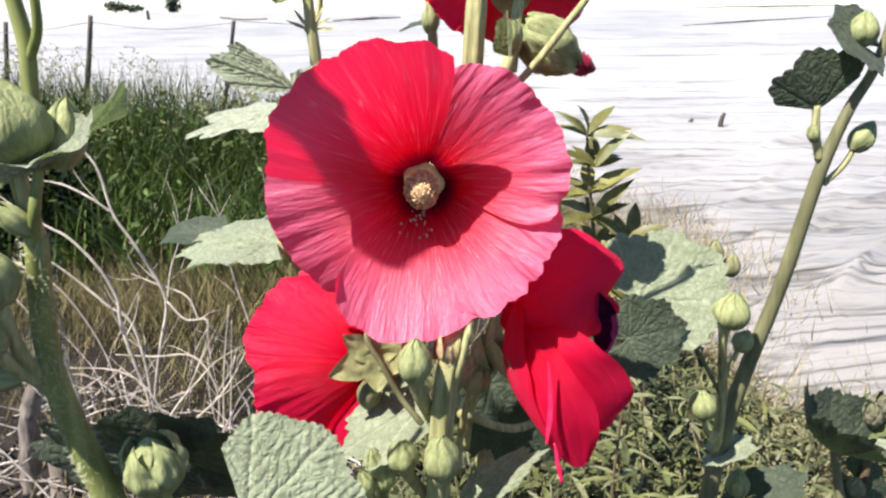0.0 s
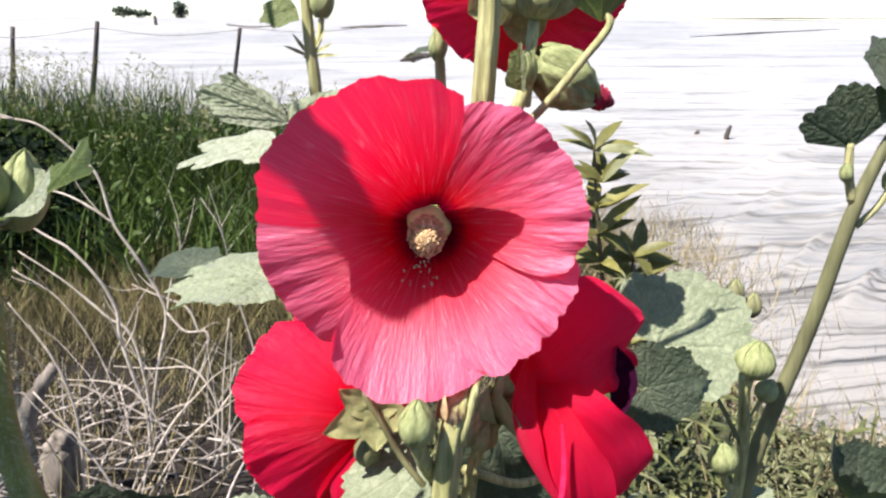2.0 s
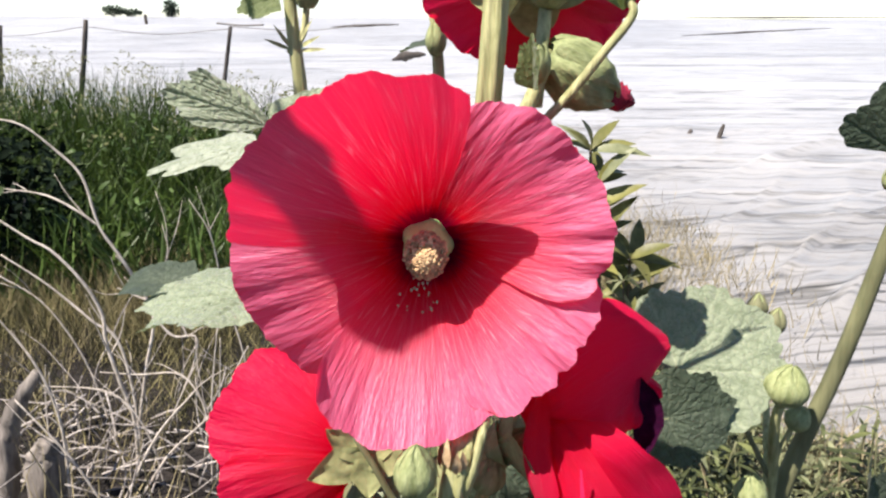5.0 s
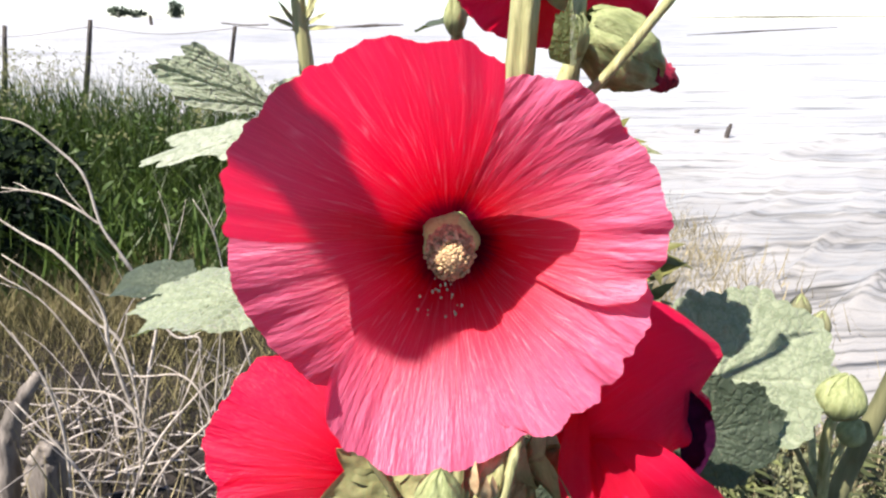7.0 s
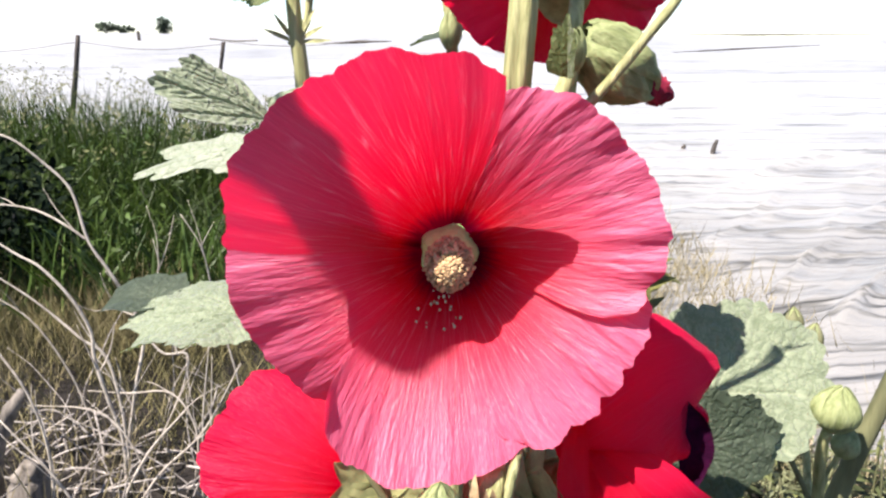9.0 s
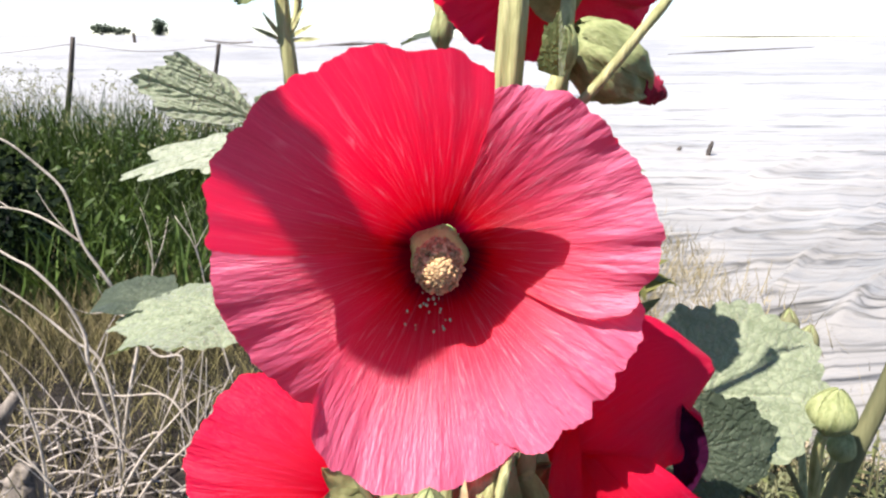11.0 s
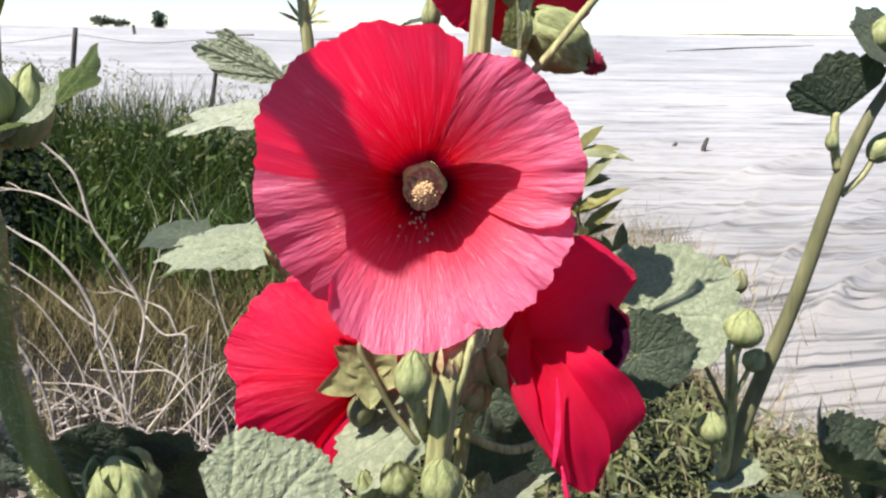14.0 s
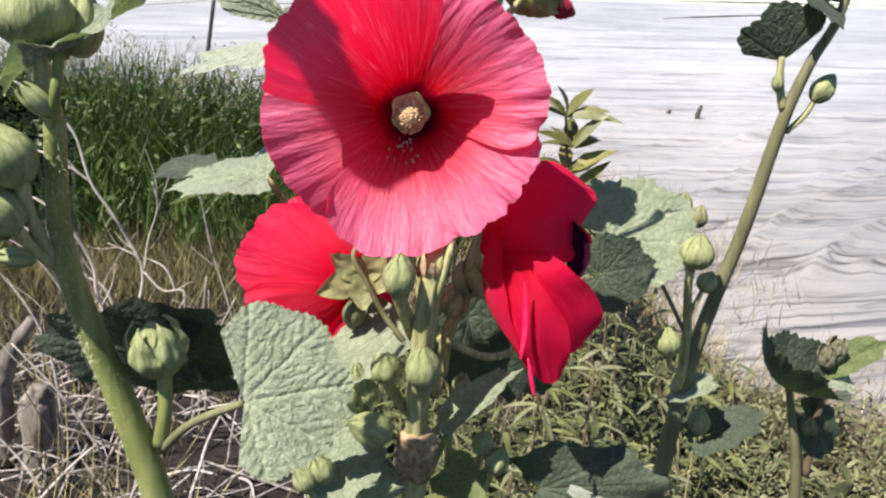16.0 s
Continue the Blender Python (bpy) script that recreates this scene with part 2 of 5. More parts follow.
WITHERED_STEM, *_ = simple("brown_stem", (0.07, 0.05, 0.03), (0.15, 0.11, 0.065), 60, 0.8)
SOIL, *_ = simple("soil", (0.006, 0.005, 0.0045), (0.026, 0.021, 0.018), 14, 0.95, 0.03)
POST, *_ = simple("weathered_post", (0.035, 0.03, 0.027), (0.11, 0.095, 0.085), 12, 0.9, 0.004, (1, 1, 0.1))
WIRE, *_ = simple("wire", (0.12, 0.11, 0.1), (0.22, 0.2, 0.18), 40, 0.6)
FAR, *_ = simple("far_foliage", (0.03, 0.05, 0.035), (0.07, 0.09, 0.06), 0.8, 0.9, random_tint=0.3)
# near-black bush leaf: the shade inside the bush is put into the colour
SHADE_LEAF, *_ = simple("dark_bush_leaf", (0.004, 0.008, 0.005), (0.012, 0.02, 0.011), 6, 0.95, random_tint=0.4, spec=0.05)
SHEET, _n, _l, _p, _c = simple("plastic_sheet", (0.35, 0.35, 0.35), (0.47, 0.47, 0.466), 0.8, 0.36, 0.03, spec=0.6)
_w = grain(_n, _l, 1.0, 6, "Object", (0.6, 5.0, 1), 0.7)
_w2 = grain(_n, _l, 1.0, 6, "Object", (2.2, 6.0, 1), 0.7)
_w2.inputs["Vector"].links[0].from_node.inputs["Rotation"].default_value = (0, 0, radians(-40))
_wm = mix(_n, _l, _w.outputs[0], _w2.outputs[0], 0.62)
bump(_n, _l, _wm, _p, 0.52, 0.06)
_col = _c
# crease shade painted as dark lines: long across the field, slanting near its corner
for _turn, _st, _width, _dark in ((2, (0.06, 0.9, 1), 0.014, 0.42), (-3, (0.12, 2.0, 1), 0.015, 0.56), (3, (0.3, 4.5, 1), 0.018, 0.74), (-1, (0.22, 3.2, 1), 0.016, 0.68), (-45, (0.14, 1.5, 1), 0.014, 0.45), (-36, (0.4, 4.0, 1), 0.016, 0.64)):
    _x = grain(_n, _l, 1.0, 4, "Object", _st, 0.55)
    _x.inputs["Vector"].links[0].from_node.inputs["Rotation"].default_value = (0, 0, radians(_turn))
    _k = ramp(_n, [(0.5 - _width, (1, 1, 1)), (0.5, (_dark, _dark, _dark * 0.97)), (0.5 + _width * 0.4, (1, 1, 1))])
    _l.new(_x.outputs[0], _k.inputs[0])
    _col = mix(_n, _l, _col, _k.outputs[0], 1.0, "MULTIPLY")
# faint broad stains
_g = grain(_n, _l, 1.0, 5, "Object", (0.25, 1.4, 1), 0.65)
_r = ramp(_n, [(0.32, (0.80, 0.795, 0.78)), (0.48, (1.0, 1.0, 0.995)), (0.6, (1.08, 1.08, 1.08))])
_l.new(_g.outputs[0], _r.inputs[0])
_col = mix(_n, _l, _col, _r.outputs[0], 1.0, "MULTIPLY")
# darker towards the near edge, broken up by noise
_tc = _n.new("ShaderNodeTexCoord")
_sep = _n.new("ShaderNodeSeparateXYZ")
_l.new(_tc.outputs["Object"], _sep.inputs[0])
_dn = grain(_n, _l, 0.5, 5, "Object", (1, 1, 1), 0.7)
_ma = _n.new("ShaderNodeMath")
_ma.operation = "MULTIPLY_ADD"
_ma.inputs[1].default_value = 5.0
_l.new(_dn.outputs[0], _ma.inputs[0])
_l.new(_sep.outputs[1], _ma.inputs[2])
_mr = _n.new("ShaderNodeMapRange")
_mr.inputs[1].default_value, _mr.inputs[2].default_value, _mr.inputs[3].default_value, _mr.inputs[4].default_value = 4.0, 11.0, 0.0, 1.0
_l.new(_ma.outputs[0], _mr.inputs[0])
_near_tone = ramp(_n, [(0.0, (0.67, 0.655, 0.635)), (0.5, (0.83, 0.82, 0.805)), (1.0, (1.03, 1.03, 1.03))])
_l.new(_mr.outputs[0], _near_tone.inputs[0])
_col = mix(_n, _l, _col, _near_tone.outputs[0], 1.0, "MULTIPLY")
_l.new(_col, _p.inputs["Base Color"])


# ---- mesh tools ----
def mesh(name, verts, faces, mat, uvs=None, smooth=True):
    me = bpy.data.meshes.new(name)
    me.from_pydata([tuple(v) for v in verts], [], faces)
    if uvs is not None:
        lay = me.uv_layers.new(name="UVMap")
        idx = np.empty(len(me.loops), dtype=np.int32)
        me.loops.foreach_get("vertex_index", idx)
        lay.data.foreach_set("uv", np.asarray(uvs, dtype=np.float32)[idx].ravel())
    me.polygons.foreach_set("use_smooth", [smooth] * len(me.polygons))
    me.materials.append(mat)
    me.update()
    return me


def thing(name, base, label, category, group="", kind=""):
    ob = new(name)
    ob.location = base
    return tagged(ob, label, category, group, kind)


def part(name, me, parent, label="", m=None):
    """One mesh object under a thing (an Empty) or under a part; the mesh is in world places unless m is given."""
    ob = new(name, me)
    ob.parent = parent
    if parent.type == "EMPTY":
        ob.matrix_parent_inverse = Matrix.Translation(-Vector(parent.location))
    if m is not None:
        ob.matrix_basis = m
    return tagged(ob, label)


def grid_faces(nu, nv, closed=False, base=0):
    out = []
    for i in range(nv - 1):
        for j in range(nu if closed else nu - 1):
            k = (j + 1) % nu
            out.append((base + i * nu + j, base + i * nu + k, base + (i + 1) * nu + k, base + (i + 1) * nu + j))
    return out


def smooth_line(pts, per=6):
    pts = [Vector(p) for p in pts]
    if len(pts) < 3:
        return [pts[0].lerp(pts[1], i / per) for i in range(per + 1)]
    q = [pts[0] * 2 - pts[1], *pts, pts[-1] * 2 - pts[-2]]
    out = []
    for a, b, c, d in zip(q, q[1:], q[2:], q[3:]):
        t1 = max(1e-4, (b - a).length ** 0.5)
        t2 = t1 + max(1e-4, (c - b).length ** 0.5)
        t3 = t2 + max(1e-4, (d - c).length ** 0.5)
        for i in range(per):
            t = t1 + (t2 - t1) * i / per
            a1, a2, a3 = a.lerp(b, t / t1), b.lerp(c, (t - t1) / (t2 - t1)), c.lerp(d, (t - t2) / (t3 - t2))
            out.append(a1.lerp(a2, t / t2).lerp(a2.lerp(a3, (t - t1) / (t3 - t1)), (t - t1) / (t2 - t1)))
    return out + [pts[-1]]


def tube_data(pts, radii, sides=10, per=6, ribs=0.0, rough=0.0):
    line = smooth_line(pts, per)
    n = len(line)
    radii = np.interp(np.linspace(0, 1, n), np.linspace(0, 1, len(radii)), radii)
    up = Vector((0.31, 0.9, 0.17))
    verts = []
    for i, p in enumerate(line):
        d = (line[min(i + 1, n - 1)] - line[max(i - 1, 0)]).normalized()
        u = (up - d * up.dot(d)).normalized()
        up = u
        v = d.cross(u)
        for k in range(sides):
            a = 2 * math.pi * k / sides
            r = radii[i] * (1 + ribs * math.cos(a * 5) + rough * (noise.noise(p * 40 / max(radii[i] * 80, 0.2) + Vector((k, 0, 0)))))
            verts.append(p + (u * math.cos(a) + v * math.sin(a)) * r)
    faces = grid_faces(sides, n, True)
    faces.append(tuple(range(sides))[::-1])
    faces.append(tuple((n - 1) * sides + k for k in range(sides)))
    return verts, faces


def tube(name, pts, radii, mat, sides=10, per=6, ribs=0.0, rough=0.0):
    return mesh(name, *tube_data(pts, radii, sides, per, ribs, rough), mat)


class Heap:
    """Many small pieces gathered into one mesh."""

    def __init__(self):
        self.v, self.f = [], []

    def add(self, v, f):
        b = len(self.v)
        self.v += [tuple(x) for x in v]
        self.f += [tuple(i + b for i in q) for q in f]

    def blade(self, root, tip, width, bend, seg=4):
        root, tip = Vector(root), Vector(tip)
        d = tip - root
        side = d.cross(Vector(bend) + Vector((0.01, 0, 0.02)))
        side = side.normalized() if side.length > 1e-6 else Vector((1, 0, 0))
        b, n0 = Vector(bend), len(self.v)
        for i in range(seg):
            t = i / seg
            p = root + d * t + b * (t * t - t)
            w = width * (1 - t) ** 0.6 * 0.5
            self.v += [tuple(p - side * w), tuple(p + side * w)]
        self.v.append(tuple(tip))
        for i in range(seg - 1):
            k = n0 + 2 * i
            self.f.append((k, k + 1, k + 3, k + 2))
        self.f.append((n0 + 2 * seg - 2, n0 + 2 * seg - 1, n0 + 2 * seg))

    def lance(self, base, tip, width, normal, droop=0.15):
        """A lanceolate leaf with a folded midrib."""
        base, tip, normal = Vector(base), Vector(tip), Vector(normal)
        d = tip - base
        side = d.cross(normal).normalized()
        nn = side.cross(d).normalized()
        ln, n0 = d.length, len(self.v)
        for t, w in ((0, 0.05), (0.25, 0.8), (0.5, 1.0), (0.75, 0.7), (1.0, 0.03)):
            p = base + d * t - nn * (droop * ln * t * t)
            for s in (-1, 0, 1):
                self.v.append(tuple(p + side * (s * w * width * 0.5) + nn * (abs(s) * w * width * 0.16)))
        for i in range(4):
            for j in range(2):
                k = n0 + i * 3 + j
                self.f.append((k, k + 1, k + 4, k + 3))

    def mesh(self, name, mat, smooth=True):
        return mesh(name, self.v, self.f, mat, smooth=smooth)


R = random.Random(7)


def rnd(a, b):
    return R.uniform(a, b)


# ---- parts of a hollyhock ----
VEINS = [radians(a) for a in (0, 38, -38, 80, -80, 124, -124, 155, -155)]


def vein_lines(span):
    """The ribs of a leaf of length one as (start, end) pairs: main ribs from the stalk, and side ribs off each of them."""
    main, sides = [], []
    for v in VEINS:
        if abs(v) > radians(span) * 0.97:
            continue
        d = np.array((math.cos(v), math.sin(v)))
        main.append((d * 0.0, d * 1.05))
        for k in range(6):
            f = 0.2 + 0.14 * k
            for s in (-1, 1):
                g = f + 0.05 * s
                e = v + s * radians(44)
                a = d * g
                m = a + np.array((math.cos(e), math.sin(e))) * 0.2 * (1.15 - 0.5 * f)
                e = v + s * radians(32)
                sides += [(a, m), (m, m + np.array((math.cos(e), math.sin(e))) * 0.2 * (1.15 - 0.5 * f))]
    return main, sides


def near_line(p, lines):
    """Distance of each point of p to the nearest of the lines."""
    best = np.full(len(p), 9.0)
    for a, b in lines:
        ab = b - a
        t = np.clip((p - a) @ ab / (ab @ ab), 0, 1)
        best = np.minimum(best, np.linalg.norm(p - a - t[:, None] * ab, axis=1))
    return best


def leaf(parent, base, tip, normal, mat=None, droop=0.1, fold=0.15, cup=0.0, wave=0.6, wide=1.0, seed=0, span=165, lobes=0.06, quilt=1.0, label="", rings=26, around=120, teeth=17, lean=0.0):
    """A rounded, shallow-lobed, toothed leaf with sunken ribs; base is where the stalk meets the blade."""
    base, tip, normal = Vector(base), Vector(tip), Vector(normal)
    x = tip - base
    ln = x.length
    x.normalize()
    y = normal.cross(x).normalized()
    z = x.cross(y)
    flat, polar = [], []
    for i in range(rings):
        f = i / (rings - 1)
        for j in range(around):
            th = radians(span) * (2 * j / (around - 1) - 1)
            a = abs(th) / math.pi
            tooth = 1 - abs(((th * teeth / math.pi + seed) % 1.0) * 2 - 1.2) / 1.2
            rim = (1 - 0.2 * a ** 1.3) * (1 + lobes * math.cos(th * 9.2)) * (1 + 0.075 * min(1.0, 20 / teeth) * tooth ** 0.7 * f ** 6 + 0.035 * noise.noise((th * 6, seed, 0)))
            rim *= (1 - 0.5 * max(0.0, (a - 0.78) / 0.22) ** 2) * (1 - 0.25 * abs(th / radians(span)) ** 5) * (1 + lean * math.sin(th))
            r = max(f, 0.012) * rim
            flat.append((r * math.cos(th), r * math.sin(th)))
            polar.append((f, th, r))
    flat = np.array(flat)
    main, sides = vein_lines(span)
    bent = np.array([(a + 0.022 * noise.noise((a * 6, b * 6, seed)), b + 0.022 * noise.noise((a * 6, b * 6, seed + 9))) for a, b in flat])
    d1, d2 = near_line(bent, main), near_line(bent, sides)
    verts, uvs = [], []
    for (px, py), (f, th, r), p, q in zip(flat, polar, d1, d2):
        h = 0.017 * min(1.0, p / 0.045) ** 0.6 + 0.010 * min(1.0, q / 0.04) ** 0.6
        h *= quilt
        h += 0.006 * noise.noise((px * 7, py * 7, seed)) + 0.004 * abs(noise.noise((px * 15, py * 15, seed + 3)))
        h *= min(1, f * 4)
        h += -droop * px * abs(px) + fold * abs(py * wide) * (1 - 0.3 * f) + cup * r * r
        h += wave * 0.05 * math.sin(th * 4.2 + seed * 1.7) * f ** 3 + wave * 0.025 * math.sin(th * 11 + seed) * f ** 5
        verts.append(base + (x * px + y * py * wide + z * h) * ln)
        uvs.append((min(p * 5.5, 0.035 + q * 8.0), f))
    return part("leaf", mesh("leaf", verts, grid_faces(around, rings), mat or LEAF, uvs), parent, label)


def stalk(parent, pts, radii, mat=None, name="stalk", label="", ribs=0.03, sides=9):
    return part(name, tube(name, pts, radii, mat or STEM, sides, 7, ribs, 0.04), parent, label)


def frame_to(base, axis, roll=0.0):
    return Matrix.Translation(base) @ Vector(axis).normalized().to_track_quat("Z", "Y").to_matrix().to_4x4() @ Matrix.Rotation(roll, 4, "Z")


def sepal_mesh(length, radius, opening, crumple=0.03, skin=None, nu=13, nv=16):
    verts = []
    for i in range(nv):
        t = i / (nv - 1)
        prof = math.sin(math.pi * min(1, 0.1 + 0.9 * t)) ** 0.7 * (1 - 0.25 * t) + opening * t * t
        half = radians(44) * (math.sin(math.pi * (0.18 + 0.8 * t)) ** 0.75 if t < 1 else 0.02)
        for j in range(nu):
            w = 2 * j / (nu - 1) - 1
            a = w * half
            r = radius * prof * (1 + 0.10 * (1 - abs(w)) + 0.03 * w + crumple * noise.noise((w * 2.5, t * 5, length * 900)))
            verts.append((r * math.cos(a), r * math.sin(a), length * t * (1 - 0.05 * w * w)))
    return mesh("sepal", verts, grid_faces(nu, nv), skin or SEPAL)


def calyx_mesh(R0, depth, power, nu=9, nv=12):
    """A pointed sepal that hugs the outside of the funnel."""
    verts = []
    for i in range(nv):
        t = i / (nv - 1)
        q = 0.06 + 0.46 * t
        half = radians(43) * min(1.0, (1 - t) / 0.5) ** 0.8 if t < 1 else 0.01
        for j in range(nu):
            w = 2 * j / (nu - 1) - 1
            a = w * half
            h = depth * q ** power - R0 * (0.06 + 0.06 * t * t + 0.02 * w * w - 0.015 * (1 - abs(w)))
            verts.append((q * R0 * math.cos(a), q * R0 * math.sin(a), h))
    return mesh("sepal", verts, grid_faces(nu, nv), CALYX)


def bud(parent, base, axis, length, radius, opening=0.0, core=None, roll=0.0, name="bud", label="", crumple=0.03, skin=None):
    """A closed bud: a rounded core wrapped by five keeled sepals."""
    m = frame_to(base, axis, roll)
    verts, nu, nv = [], 20, 14
    for i in range(nv):
        t = i / (nv - 1)
        r = radius * 0.93 * (math.sin(math.pi * min(1, 0.1 + 0.9 * t)) ** 0.7 * (1 - 0.25 * t)) if 0 < t < 1 else radius * (0.3 if t == 0 else 0.01)
        for j in range(nu):
            a = 2 * math.pi * j / nu
            verts.append(m @ Vector((r * math.cos(a), r * math.sin(a), length * 0.97 * t)))
    body = part(name, mesh(name, verts, grid_faces(nu, nv, True), core or SEPAL), parent, label)
    me = sepal_mesh(length, radius, opening, crumple, skin)
    for k in range(5):
        part("sepal", me, body, "", m @ Matrix.Rotation(2 * math.pi * k / 5, 4, "Z"))
    return body


def petal_mesh(R0, depth, k, half=56, curl=0.0, ruffle=1.0, power=1.25, nu=84, nv=44, droop=None, notch=0.0, reach=1.0, lift=1.0, mat=None, flare=0.62, crimp=0.0, lobe=0.0, corner=0.16, rise=0.0, skew=0.0):
    """One broad petal of a funnel that opens along +Z; it lies round the X axis. Its clockwise edge lies over the next petal."""
    verts, uvs = [], []
    for i in range(nv):
        s = i / (nv - 1)
        for j in range(nu):
            w = 2 * j / (nu - 1) - 1
            edge = (reach + skew * w) * (1 - corner * abs(w) ** 3.4) - notch * math.exp(-((w + 0.22) / 0.05) ** 2)
            edge += 0.022 * noise.noise((w * 5, k * 3.1, 0.5)) + 0.016 * noise.noise((w * 14, k * 3.1, 2.5)) + 0.008 * noise.noise((w * 34, k * 3.1, 4.5))
            edge += lobe * (abs(math.sin(w * 6.5 + k + 1.4 * noise.noise((w * 2.2, k * 1.7, 6)))) ** 0.6 - 0.6)
            r = R0 * (0.07 + 0.93 * s) * (1 + (edge - 1) * s ** 3)
            ang = w * radians(half) * (0.88 + 0.12 * min(1, s * 2.2) ** 0.8) * (1 - 0.10 * s ** 4)
            q = r / R0
            h = depth * (q ** power) - curl * (0.6 + 0.4 * w) * R0 * max(0, q - flare) ** 2 * 2.5
            h -= 0.055 * R0 * w * min(1, s * 1.6) * (0.4 + 0.6 * s) * lift
            h += ruffle * R0 * s ** 4 * (0.030 * math.sin(w * 8 + k * 2.3) + 0.016 * math.sin(w * 21 + k))
            h += ruffle * R0 * s * (0.005 * s * math.sin(w * 33 + k * 4 + 2 * noise.noise((w * 4, k, s))) + 0.007 * noise.noise((w * 15, k * 7, s * 4)))
            # fine pleats along the veins, and slanting creases that gather at the rim
            h += R0 * 0.0022 * min(1, s * 2) * noise.noise((w * 60, k * 5.0, s * 2.5))
            if crimp:
                h += crimp * R0 * max(0.0, s - 0.4) * (0.030 * (abs(noise.noise((w * 8.5 + s * 2.2, s * 2.6, k * 2.0))) ** 0.6 - 0.4) + 0.016 * noise.noise((w * 24 + s * 5.0, s * 3.5, k * 3.0)))
            h += rise * R0 * s ** 3
            if droop:
                h += droop * R0 * s * s * s * (0.55 - 0.45 * w)
            verts.append((r * math.cos(ang), r * math.sin(ang), h))
            uvs.append((w * 0.5 + 0.5 + k * 1.37, s))
    return mesh("petal", verts, grid_faces(nu, nv), mat or PETAL, uvs)


def drape(parent, spine, half_widths, normal, mat, cup=0.15, ruffle=1.0, seed=0.0, name="petal", label="", nu=36, per=9, start=0.3):
    """A petal hung along a bent midrib: it widens and closes by half_widths, and its edges ruffle."""
    line = smooth_line(spine, per)
    n = len(line)
    wl = smooth_line([(w, 0, 0) for w in half_widths], 12)
    ws = np.interp(np.linspace(0, 1, n), np.linspace(0, 1, len(wl)), [max(0.0002, p.x) for p in wl])
    normal = Vector(normal).normalized()
    verts, uvs = [], []
    for i, p in enumerate(line):
        s = i / (n - 1)
        d = (line[min(i + 1, n - 1)] - line[max(i - 1, 0)]).normalized()
        side = d.cross(normal).normalized()
        up = side.cross(d)
        for j in range(nu):
            u = 2 * j / (nu - 1) - 1
            w = ws[i] * (1 + 0.10 * noise.noise((s * 6, u * 0.4 + math.copysign(3, u), seed)) * abs(u))
            h = -cup * u * u + ruffle * (0.10 * noise.noise((u * 1.8, s * 2.4, seed + 2)) + 0.05 * abs(u) ** 2 * math.sin(s * 15 + seed + 2 * u))
            h += 0.012 * noise.noise((u * 22, s * 2.5, seed + 5))
            verts.append(p + side * (u * w) + up * (h * max(half_widths)) + d * (0.12 * w * (noise.noise((u * 3, seed, 1)) - 0.6 * u * u) * s))
            uvs.append((u * 0.5 + 0.5 + seed * 1.37, start + (1 - start) * s))
    return part(name, mesh(name, verts, grid_faces(nu, n), mat, uvs), parent, label)


def star_sepal(length, half, seed, nu=11, nv=16):
    """A broad pointed sepal lying open, keeled along its middle."""
    verts = []
    for i in range(nv):
        t = i / (nv - 1)
        w0 = half * (0.55 + 0.6 * t) if t < 0.45 else half * 0.82 * max(0.01, (1 - t) / 0.55) ** 0.75
        for j in range(nu):
            w = 2 * j / (nu - 1) - 1
            h = length * (0.10 * t * t - 0.05 * (1 - abs(w)) + 0.06 * noise.noise((w * 1.5, t * 3, seed)))
            verts.append((length * (0.04 + 0.96 * t), w * w0, h))
    return mesh("sepal", verts, grid_faces(nu, nv), CALYX)


def flower(parent, centre, axis, turn, R0, depth, petals, label="", column=True, power=1.25, hugging=True):
    """petals: per petal (degrees round the axis, dict of shape settings)."""
    m = frame_to(centre, axis, turn)
    verts, nu, nv = [], 24, 8
    for i in range(nv):
        t = i / (nv - 1)
        r = R0 * (0.05 + 0.13 * t ** 0.6) if i else R0 * 0.004
        for j in range(nu):
            a = 2 * math.pi * j / nu
            verts.append(m @ Vector((r * math.cos(a), r * math.sin(a), -R0 * 0.14 + R0 * 0.16 * t)))
    cal = part("flower", mesh("flower", verts, grid_faces(nu, nv, True), SEPAL), parent, label)
    sm = calyx_mesh(R0, depth, power)
    for k in range(5 if hugging else 0):
        part("sepal", sm, cal, "", m @ Matrix.Rotation(2 * math.pi * (k + 0.5) / 5, 4, "Z"))
    for k, (deg, opt) in enumerate(petals):
        part("petal", petal_mesh(R0, depth, k + 1, power=power, **opt), cal, "", m @ Matrix.Rotation(radians(deg), 4, "Z"))
    if column:
        stamen(cal, m, R0)
    return cal


